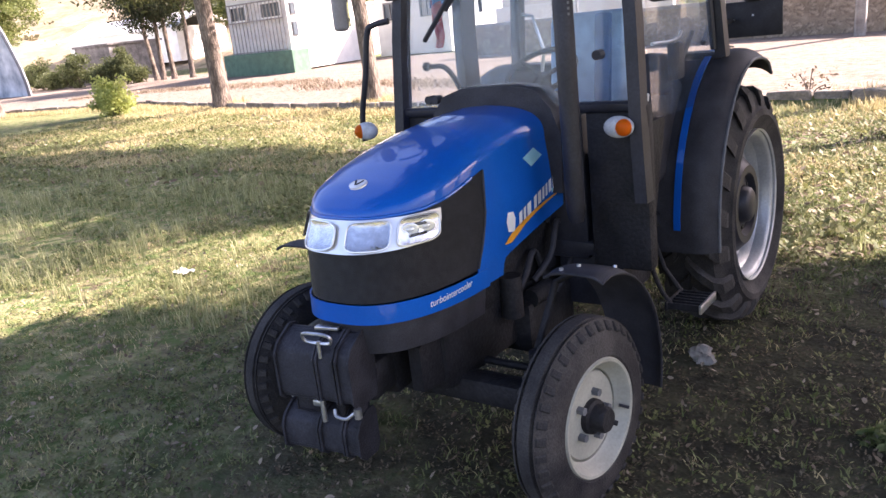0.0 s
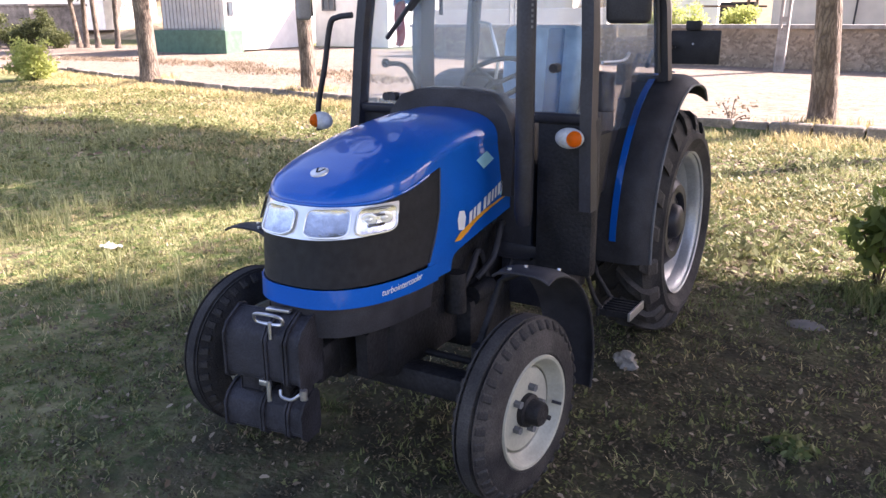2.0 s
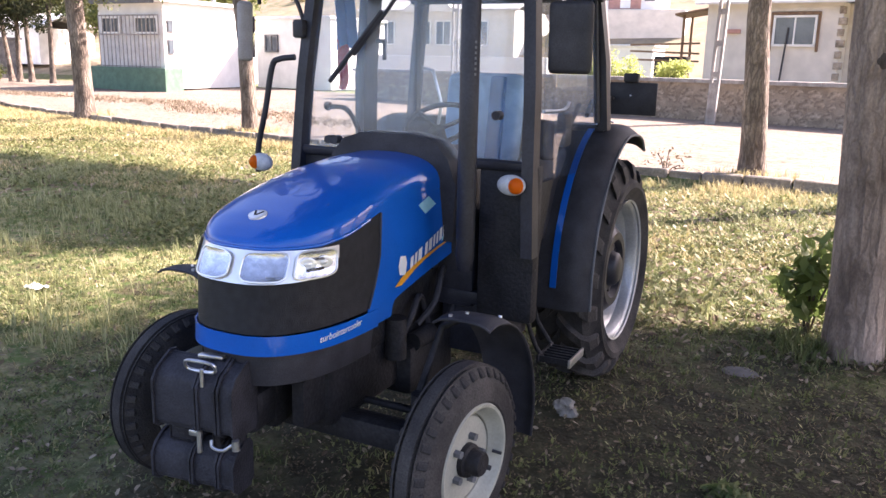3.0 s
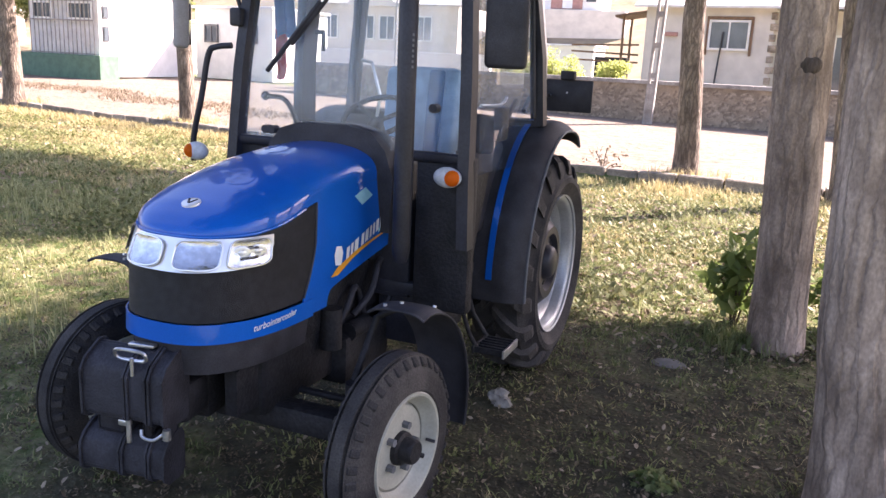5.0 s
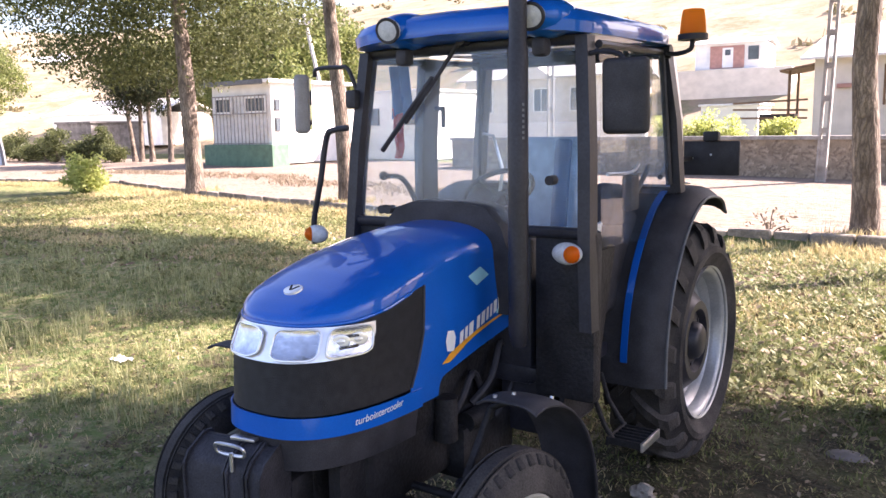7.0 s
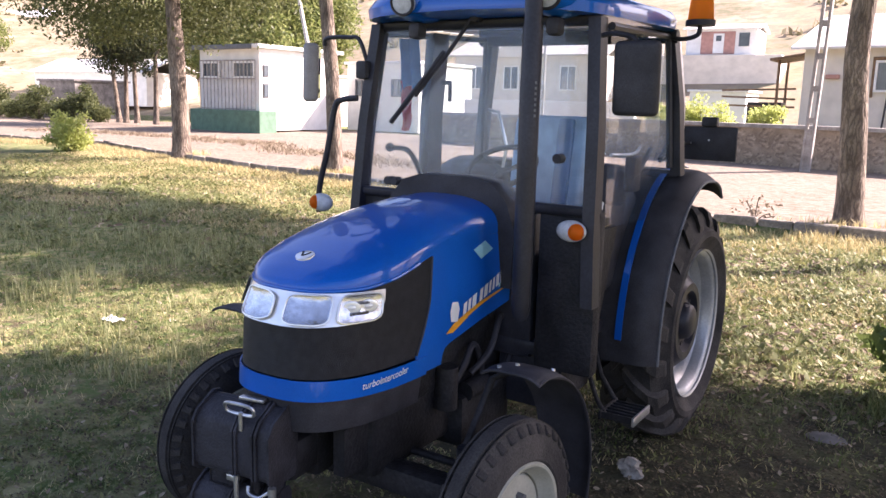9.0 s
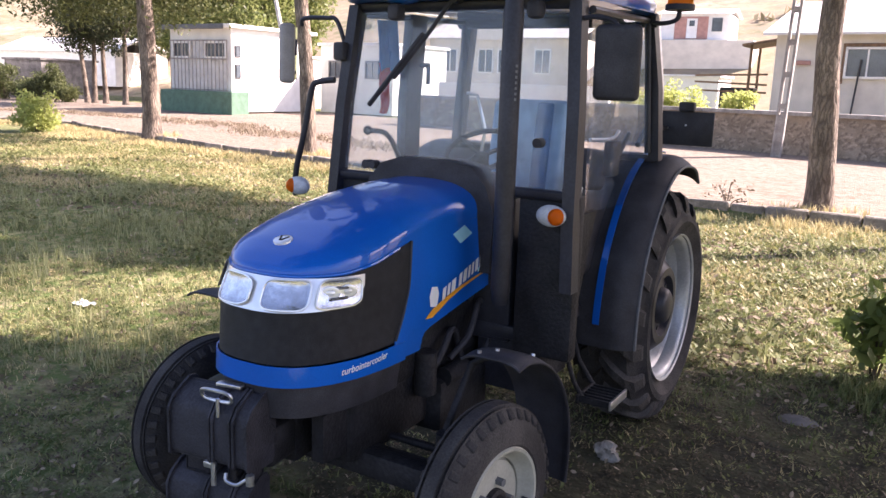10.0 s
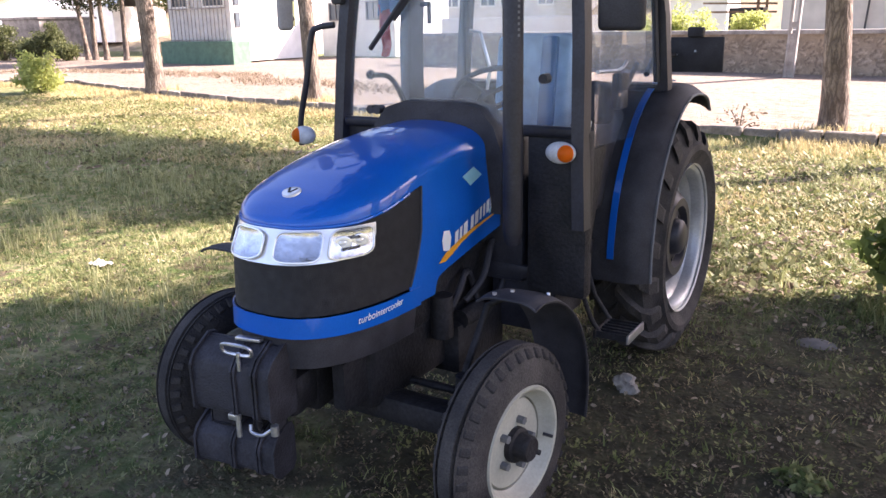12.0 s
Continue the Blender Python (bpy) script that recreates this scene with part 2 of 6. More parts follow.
M_TILE = surf("pale_sheet_roof", (0.72, 0.71, 0.70), 0.55, 0.1, var=0.12, scale=3, bump=0.1, bscale=40)
M_WOOD = surf("brown_wood", (0.20, 0.12, 0.07), 0.75, var=0.3, scale=6, bump=0.3, bscale=60, stretch=(3, 3, 0.4))
M_DARK = surf("dark_opening", (0.03, 0.03, 0.035), 0.5, var=0.2, bump=0.0)
M_PANE = surf("dark_pane", (0.10, 0.12, 0.14), 0.08, var=0.25, scale=1.5, bump=0.0, spec=0.8)
M_TARP = surf("blotched_wall_paint", (0.33, 0.37, 0.43), 0.85, var=0.2, scale=1.3, bump=0.15, bscale=30, other=(0.66, 0.67, 0.69), detail=7)


def mixed_ground(name, cols, scales, bump, rough=0.95, stretch=(1, 1, 1)):
    """Three tones laid over one another by noises of different size."""
    m = bpy.data.materials.new(name)
    m.use_nodes = True
    n, l = m.node_tree.nodes, m.node_tree.links
    b = n["Principled BSDF"]
    b.inputs["Roughness"].default_value = rough
    b.inputs["Specular IOR Level"].default_value = 0.15
    co = n.new("ShaderNodeTexCoord")
    last, mp = None, n.new("ShaderNodeMapping")
    mp.inputs["Scale"].default_value = stretch
    l.new(co.outputs["Object"], mp.inputs["Vector"])
    for i, c in enumerate(cols):
        if i == 0:
            rgb = n.new("ShaderNodeRGB")
            rgb.outputs[0].default_value = (*c, 1)
            last = rgb.outputs[0]
            continue
        tx, rp, mx = n.new("ShaderNodeTexNoise"), n.new("ShaderNodeValToRGB"), n.new("ShaderNodeMix")
        tx.inputs["Scale"].default_value, tx.inputs["Detail"].default_value, tx.inputs["Roughness"].default_value = scales[i - 1], 8, 0.65
        l.new(mp.outputs["Vector"], tx.inputs["Vector"])
        rp.color_ramp.elements[0].position, rp.color_ramp.elements[1].position = 0.44, 0.58
        l.new(tx.outputs["Fac"], rp.inputs["Fac"])
        mx.data_type = "RGBA"
        l.new(rp.outputs["Color"], mx.inputs["Factor"])
        l.new(last, mx.inputs["A"])
        mx.inputs["B"].default_value = (*c, 1)
        last = mx.outputs["Result"]
    l.new(last, b.inputs["Base Color"])
    tx, bp = n.new("ShaderNodeTexNoise"), n.new("ShaderNodeBump")
    tx.inputs["Scale"].default_value, tx.inputs["Detail"].default_value = 30, 8
    l.new(co.outputs["Object"], tx.inputs["Vector"])
    bp.inputs["Strength"].default_value, bp.inputs["Distance"].default_value = bump, 0.04
    l.new(tx.outputs["Fac"], bp.inputs["Height"])
    l.new(bp.outputs["Normal"], b.inputs["Normal"])
    return m


M_LAWN = mixed_ground("lawn_soil", [(0.20, 0.192, 0.09), (0.115, 0.09, 0.056), (0.28, 0.262, 0.135), (0.095, 0.135, 0.042)], [0.9, 2.6, 7.0], 0.8)


def shaded_soil_bed(m, at, radii, c0, c1):
    """A ragged-edged bed of trodden soil in a ground material, darkened for shade."""
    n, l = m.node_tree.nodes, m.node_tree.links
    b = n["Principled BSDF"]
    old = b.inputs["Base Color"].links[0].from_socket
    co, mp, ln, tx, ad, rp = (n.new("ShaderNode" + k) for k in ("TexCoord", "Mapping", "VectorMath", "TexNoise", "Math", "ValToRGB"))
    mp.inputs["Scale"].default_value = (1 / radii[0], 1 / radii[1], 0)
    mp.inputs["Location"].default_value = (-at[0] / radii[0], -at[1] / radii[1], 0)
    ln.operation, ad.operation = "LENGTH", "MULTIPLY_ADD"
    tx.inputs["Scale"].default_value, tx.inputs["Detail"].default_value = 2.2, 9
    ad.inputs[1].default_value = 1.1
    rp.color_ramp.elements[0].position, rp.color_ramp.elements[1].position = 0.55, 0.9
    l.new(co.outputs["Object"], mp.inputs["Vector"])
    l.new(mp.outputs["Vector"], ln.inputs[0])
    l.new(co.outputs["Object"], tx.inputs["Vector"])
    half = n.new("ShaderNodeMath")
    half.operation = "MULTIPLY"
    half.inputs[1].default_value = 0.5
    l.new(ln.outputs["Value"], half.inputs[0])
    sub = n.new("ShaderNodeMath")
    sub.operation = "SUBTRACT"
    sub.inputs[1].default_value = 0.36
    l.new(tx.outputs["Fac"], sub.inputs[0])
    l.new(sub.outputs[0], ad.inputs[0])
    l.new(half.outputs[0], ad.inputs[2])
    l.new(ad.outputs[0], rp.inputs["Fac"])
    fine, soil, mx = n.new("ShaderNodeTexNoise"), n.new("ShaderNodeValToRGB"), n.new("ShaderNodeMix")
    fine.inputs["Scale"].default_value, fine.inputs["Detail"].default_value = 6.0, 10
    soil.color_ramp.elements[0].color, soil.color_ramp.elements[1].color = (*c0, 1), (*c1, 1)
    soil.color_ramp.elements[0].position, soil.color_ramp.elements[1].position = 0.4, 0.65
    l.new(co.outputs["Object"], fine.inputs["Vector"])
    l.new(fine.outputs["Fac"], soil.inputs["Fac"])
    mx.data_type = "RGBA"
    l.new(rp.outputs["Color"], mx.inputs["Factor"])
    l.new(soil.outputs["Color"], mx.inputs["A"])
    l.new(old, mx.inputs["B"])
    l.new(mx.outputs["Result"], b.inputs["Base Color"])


# Trodden soil by the tractor, its tones lowered to deepen the shade.
shaded_soil_bed(M_LAWN, (1.5, 0.6), (2.2, 2.1), (0.050, 0.046, 0.030), (0.090, 0.086, 0.050))
M_DIRT = mixed_ground("dirt_road", [(0.20, 0.158, 0.122), (0.25, 0.204, 0.163), (0.130, 0.090, 0.064), (0.225, 0.182, 0.145), (0.150, 0.115, 0.085), (0.27, 0.228, 0.19)], [0.35, 0.9, 3.0, 9.0, 17.0], 0.9, stretch=(0.45, 1, 1))
M_HILL = mixed_ground("dry_hill", [(0.31, 0.25, 0.165), (0.38, 0.315, 0.22), (0.15, 0.15, 0.085), (0.25, 0.20, 0.14)], [0.05, 0.22, 1.1], 0.5)


# ---- mesh tools ----
def part(name, bm, material, parent=None, label="", smooth=True):
    """Links a bmesh as one mesh object, under a thing or a part."""
    me = bpy.data.meshes.new(name)
    bmesh.ops.recalc_face_normals(bm, faces=bm.faces)
    bm.to_mesh(me)
    bm.free()
    for mm in material if isinstance(material, (list, tuple)) else [material]:
        me.materials.append(mm)
    if smooth:
        me.polygons.foreach_set("use_smooth", [True] * len(me.polygons))
        me.set_sharp_from_angle(angle=radians(38))
    ob = new(name, me)
    if parent:
        ob.parent = parent
    return tagged(ob, label) if label else ob


def thing(name, at, label, category, group="", kind=""):
    ob = new(name)
    ob.location = at
    ob.empty_display_size = 0.1
    return tagged(ob, label, category, group, kind)


def B():
    return bmesh.new()


def box(bm, c, s, bev=0.0, m=None, seg=2):
    """A box of size s round c, its edges rounded by bev, turned by m."""
    r = bmesh.ops.create_cube(bm, size=1.0)["verts"]
    for v in r:
        v.co = Vector((v.co.x * s[0], v.co.y * s[1], v.co.z * s[2]))
    if bev:
        es = list({e for v in r for e in v.link_edges})
        out = bmesh.ops.bevel(bm, geom=es, offset=bev, segments=seg, affect="EDGES", profile=0.5)
        r = list({v for f in out["faces"] for v in f.verts} | {v for v in r if v.is_valid})
    mm = Matrix.Translation(c) @ (m or Matrix())
    for v in r:
        v.co = mm @ v.co
    return bm


def cyl(bm, p0, p1, r0, r1=None, n=20):
    p0, p1 = Vector(p0), Vector(p1)
    d = p1 - p0
    m = Matrix.Translation((p0 + p1) / 2) @ d.to_track_quat("Z", "Y").to_matrix().to_4x4()
    bmesh.ops.create_cone(bm, cap_ends=True, segments=n, radius1=r0, radius2=r0 if r1 is None else r1, depth=d.length, matrix=m)
    return bm


def ball(bm, c, r, u=16, v=10):
    m = Matrix.Translation(c) @ Matrix.Diagonal((*(r if isinstance(r, (tuple, list)) else (r, r, r)), 1))
    bmesh.ops.create_uvsphere(bm, u_segments=u, v_segments=v, radius=1, matrix=m)
    return bm


def smooth_path(pts, n=6):
    """A Catmull-Rom line through the points."""
    p = [Vector(q) for q in pts]
    p = [2 * p[0] - p[1]] + p + [2 * p[-1] - p[-2]]
    out = []
    for i in range(1, len(p) - 2):
        for k in range(n):
            t = k / n
            out.append(0.5 * ((2 * p[i]) + (p[i + 1] - p[i - 1]) * t + (2 * p[i - 1] - 5 * p[i] + 4 * p[i + 1] - p[i + 2]) * t * t + (3 * p[i] - p[i - 1] - 3 * p[i + 1] + p[i + 2]) * t ** 3))
    return out + [p[-2]]


def tube(bm, pts, r, n=10, closed=False, flat=1.0):
    """A round bar along the points; r may be a list of radii."""
    pts = [Vector(p) for p in pts]
    k = len(pts)
    rr = r if isinstance(r, (list, tuple)) else [r] * k
    rings, up = [], None
    for i, p in enumerate(pts):
        a, b = pts[(i - 1) % k] if (closed or i) else p, pts[(i + 1) % k] if (closed or i < k - 1) else p
        d = (b - a).normalized()
        if up is None:
            up = d.orthogonal().normalized()
        up = (up - d * up.dot(d)).normalized()
        side = d.cross(up)
        rings.append([bm.verts.new(p + (up * math.cos(t) * flat + side * math.sin(t)) * rr[i]) for t in (2 * math.pi * j / n for j in range(n))])
    for i in range(k if closed else k - 1):
        a, b = rings[i], rings[(i + 1) % k]
        for j in range(n):
            bm.faces.new((a[j], a[(j + 1) % n], b[(j + 1) % n], b[j]))
    if not closed:
        bm.faces.new(rings[0][::-1])
        bm.faces.new(rings[-1])
    return bm


def lathe(bm, prof, m, n=48, closed=True):
    """Turns the profile of (radius, along) round the local z axis, then m."""
    rings = [[bm.verts.new(m @ Vector((r * math.cos(t), r * math.sin(t), a))) for t in (2 * math.pi * j / n for j in range(n))] for r, a in prof]
    for i in range(len(rings) if closed else len(rings) - 1):
        a, b = rings[i], rings[(i + 1) % len(rings)]
        for j in range(n):
            bm.faces.new((a[j], a[(j + 1) % n], b[(j + 1) % n], b[j]))
    return bm


def patch(bm, fn, nu, nv, thick=0.0):
    """A sheet fn(u, v), u and v from 0 to 1; thick gives it a back."""
    g = [[bm.verts.new(fn(i / nu, j / nv)) for j in range(nv + 1)] for i in range(nu + 1)]
    fs = [bm.faces.new((g[i][j], g[i + 1][j], g[i + 1][j + 1], g[i][j + 1])) for i in range(nu) for j in range(nv)]
    if thick:
        bmesh.ops.recalc_face_normals(bm, faces=fs)
        bmesh.ops.solidify(bm, geom=fs, thickness=thick)
    return bm


def prism(bm, outline, axis, a, b):
    """An outline of 2D points drawn out along an axis from a to b."""
    def at(p, k):
        return Vector((k, p[0], p[1])) if axis == "x" else Vector((p[0], k, p[1])) if axis == "y" else Vector((p[0], p[1], k))
    lo, hi = [bm.verts.new(at(p, a)) for p in outline], [bm.verts.new(at(p, b)) for p in outline]
    n = len(outline)
    bm.faces.new(lo)
    bm.faces.new(hi[::-1])
    for i in range(n):
        bm.faces.new((lo[i], lo[(i + 1) % n], hi[(i + 1) % n], hi[i]))
    return bm


def interp(x, pts):
    return float(np.interp(x, [p[0] for p in pts], [p[1] for p in pts]))


def bulk(name, verts, faces, material, label, category, kind="stuff", smooth=False):
    """Many small pieces in one mesh."""
    me = bpy.data.meshes.new(name)
    me.from_pydata(verts, [], faces)
    me.materials.append(material)
    if smooth:
        me.polygons.foreach_set("use_smooth", [True] * len(me.polygons))
    return tagged(new(name, me), label, category, kind=kind)


# ---- the ground ----
def kerb_y(x):
    if x < -22.0:
        return 13.99 - 0.12 * min(12.0, -22.0 - x)
    return 9.8 - 0.03 * x + 0.0073 * x * x if x < 1.5 else 9.77 - 0.01 * (x - 1.5)


def road_z(x, y):
    d = max(0.0, y - kerb_y(x))
    return 0.17 + 0.015 * min(d, 12.0)


def wall_y(x):
    return 19.55 - 0.21 * x


def rise(x, y):
    """The hillside behind the village."""
    side = min(1.0, max(0.0, (y + 10.0) / 40.0))
    d = max(0.0, y - 35.0, 0.6 * (math.hypot(x, y) - 75.0) * side)
    return 52.0 * (1 - math.exp(-((d / 130.0) ** 1.1))) * (1 + 0.08 * noise.noise((x * 0.02, y * 0.02, 2)))


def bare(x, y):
    """Trodden soil with little grass beside the tractor, where shade is painted in."""
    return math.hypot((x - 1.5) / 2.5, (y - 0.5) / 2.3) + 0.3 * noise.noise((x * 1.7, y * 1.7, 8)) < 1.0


def ground_z(x, y):
    k = y - kerb_y(x)
    lump = 0.012 * noise.noise((x * 1.3, y * 1.3, 0)) + 0.02 * noise.noise((x * 0.35, y * 0.35, 5))
    if k < 0.0:
        fade = min(1.0, max(0.0, (math.hypot(x, y - 1.0) - 1.6) / 2.0))
        return lump * (0.4 + 0.6 * fade) - 0.004 + rise(x, y)
    return road_z(x, y) - 0.03 + rise(x, y)


def axis_steps(lo, hi, fine_lo, fine_hi, fine, grow=1.25):
    v, s = [fine_lo], fine
    while v[-1] < fine_hi:
        v.append(v[-1] + fine)
    while v[-1] < hi:
        s *= grow
        v.append(v[-1] + s)
    s = fine
    while v[0] > lo:
        s *= grow
        v.insert(0, v[0] - s)
    return v


gx, gy = axis_steps(-900, 900, -24, 8, 0.30), axis_steps(-600, 1400, -4, 15, 0.22)
gv = [(x, y, ground_z(x, y)) for x in gx for y in gy]
ny = len(gy)
gf = [(i * ny + j, (i + 1) * ny + j, (i + 1) * ny + j + 1, i * ny + j + 1) for i in range(len(gx) - 1) for j in range(ny - 1)]
ground = bulk("ground", gv, gf, M_LAWN, "patchy green and dry lawn with soil darkened for shade under trees", "ground", "structure", True)
ground.data.materials.append(M_HILL)
for p in ground.data.polygons:
    if p.center.y > 33 or math.hypot(p.center.x, p.center.y) > 75:
        p.material_index = 1

bm = B()
RX = [-70 + 1.0 * i for i in range(111)]
patch(bm, lambda u, v: Vector((RX[round(u * 110)], kerb_y(RX[round(u * 110)]) + 0.12 + v * 13.0, road_z(RX[round(u * 110)], kerb_y(RX[round(u * 110)]) + v * 13.0) + 0.008 + 0.012 * noise.noise((RX[round(u * 110)] * 0.5, v * 9, 3)))), 110, 26)
tagged(part("road", bm, M_DIRT), "sunlit pale dirt village road", "road", kind="structure")

kerb = tagged(new("kerb"), "weathered low stone kerb along the dirt road", "kerb", kind="structure")
x, kstones = -36.0, []
while x < 9.0:
    w = random.uniform(0.45, 0.85)
    kstones.append((x + w / 2, w - 0.02))
    x += w
for cx, w in kstones:
    bm = B()
    a = math.atan2(kerb_y(cx + 0.1) - kerb_y(cx - 0.1), 0.2)
    box(bm, (cx, kerb_y(cx) + 0.06 + random.uniform(-0.015, 0.015), (0.075 if cx > -1.5 else 0.06) + random.uniform(-0.02, 0.015)), (w, 0.16, 0.30), 0.02, pose(0, 0, 0, random.uniform(-3, 3), random.uniform(-2, 2), math.degrees(a)), 1)
    for v in bm.verts:
        v.co += 0.012 * noise.noise_vector(v.co * 9)
    part("kerb_stone", bm, M_KERB, kerb)


# ---- the tractor ----
tractor = thing("tractor", (0, 0, 0), "blue compact farm tractor with black glazed cab on shaded grass", "tractor")

FR, RR = 0.348, 0.622  # tyre radii

# hood: a U-shaped plan swept up, with a domed top
HW, HY0, HN, HL = 0.291, 0.10, 0.77, 0.48


def plan(s, grow=0.0):
    """The hood's outline: s from -1 (right rear) through 0 (nose) to 1 (left rear)."""
    a = abs(s)
    if a < 0.6:
        t = a / 0.6 * math.pi / 2
        x, y = (HW + grow) * math.sin(t) ** HN, HY0 - (HL + grow) * max(0.0, math.cos(t)) ** HN
    else:
        x, y = HW + grow, HY0 + (a - 0.6) / 0.4 * (0.76 - HY0)
    return (math.copysign(x, s), y)


def s_of_y(y):
    """The place along the outline at which its left side reaches y."""
    if y >= HY0:
        return 0.6 + 0.4 * (y - HY0) / (0.76 - HY0)
    return 0.6 * math.acos(min(1.0, (HY0 - y) / HL) ** (1 / HN)) / (math.pi / 2)


ZTOP = [(-0.335, 1.112), (-0.318, 1.115), (-0.30, 1.140), (-0.25, 1.170), (-0.18, 1.202), (-0.05, 1.245), (0.1, 1.284), (0.3, 1.321), (0.5, 1.342), (0.76, 1.350)]
ZEDGE = [(-0.335, 1.112), (-0.2, 1.117), (-0.05, 1.135), (0.2, 1.185), (0.45, 1.205), (0.76, 1.21)]


def wall(s, z, out=0.0):
    """A point of the hood's wall: the nose leans back and the sides draw in towards the top."""
    x, y = plan(s, out)
    tuck = 0.06 * max(0.0, z - 0.765) + 0.42 * max(0.0, z - 1.0)
    return Vector((x * (1 - 0.38 * max(0.0, z - 1.03)), y + tuck * min(1.0, 1.6 * max(0.0, 1 - abs(s) / 0.6)), z))


EDGE = [wall(k / 160, interp(plan(k / 160)[1], ZEDGE)) for k in range(161)]
NOSE_Y = EDGE[0].y


def half_width(y):
    return float(np.interp(y, [p.y for p in EDGE], [p.x for p in EDGE]))


def dome(u, v):
    y = NOSE_Y + (0.76 - NOSE_Y) * u ** 1.5
    w = max(0.001, half_width(y))
    t = -math.pi / 2 + v * math.pi
    ze, zt = interp(y, ZEDGE), interp(y, ZTOP)
    return Vector((w * math.copysign(abs(math.sin(t)) ** 0.85, math.sin(t)), y, ze + (zt - ze) * max(0.0, math.cos(t)) ** 0.66))


LOW = [(0.762, 0.232), (0.80, 0.243), (0.822, 0.258), (0.836, 0.30), (0.848, 0.37), (0.878, 0.535), (0.912, 0.76)]


def wedge_y(z):
    return interp(z, [(0.83, 0.072), (0.92, 0.120), (1.0, 0.148), (1.182, 0.187)])


def hood_side(sg):
    def fn(u, v):
        y1 = 0.76
        zt = 1.207
        z = 0.762 + (zt - 0.762) * v
        y0 = wedge_y(z)
        if z < 0.97:
            y1 = interp(z, LOW)
        if z < 0.836:
            y0 = min(y0, 0.12)
        y = y0 + (y1 - y0) * u
        p = wall(s_of_y(y), min(z, interp(y, ZEDGE) + 0.002))
        return Vector((p.x * sg, p.y, p.z))
    return fn


bm = B()
patch(bm, dome, 40, 28)
hood = part("hood", bm, M_BLUE, tractor, "glossy blue hood with a rounded nose")
part("hood_lip", tube(B(), [wall(-0.6 + 1.2 * k / 60, interp(plan(-0.6 + 1.2 * k / 60)[1], ZEDGE) + 0.001, 0.001) for k in range(61)], 0.006, 8), M_BLUE, hood)
for sg in (1, -1):
    bm = B()
    patch(bm, hood_side(sg), 26, 44, 0.006)
    part("side_panel", bm, M_BLUE, hood)
bm = B()
SB = s_of_y(0.13)
patch(bm, lambda u, v: wall(-SB + 2 * SB * u, 0.760 + (0.828 - 0.760) * v - 0.006 * abs(2 * u - 1) ** 2, 0.004), 60, 3, 0.006)
part("nose_band", bm, M_BLUE, hood)
bm = B()


def grille_fn(u, v):
    z = 0.830 + (interp(wedge_y(1.169), ZEDGE) - 0.836) * v
    s1 = s_of_y(wedge_y(z))
    s = -s1 + 2 * s1 * u
    y = plan(s)[1]
    return wall(s, min(z, interp(y, ZEDGE) - 0.004), -0.006)


patch(bm, grille_fn, 70, 14)
grille = part("grille", bm, M_GRILLE, tractor, "black fine-mesh front grille")
for sg in (1, -1):
    bm = B()
    tube(bm, [Matrix.Diagonal((sg, 1, 1)) @ wall(s_of_y(wedge_y(z)), min(z, interp(wedge_y(z), ZEDGE) - 0.004), -0.003) for z in np.linspace(0.835, 1.178, 10)], 0.005, 6)
    part("grille_rim", bm, M_BLACK, grille)

# headlights: one bright band round the nose with three lenses
ZL0, ZL1 = 1.003, 1.108


def lamp_band(s0, s1, z0, z1, out):
    def fn(u, v):
        s = s0 + (s1 - s0) * u
        e = abs(s) / 0.50
        lo = z0 + 0.012 * e * e + 0.055 * max(0.0, (e - 0.84) / 0.09) ** 2
        return wall(s, lo + (z1 - lo) * v, out)
    return fn


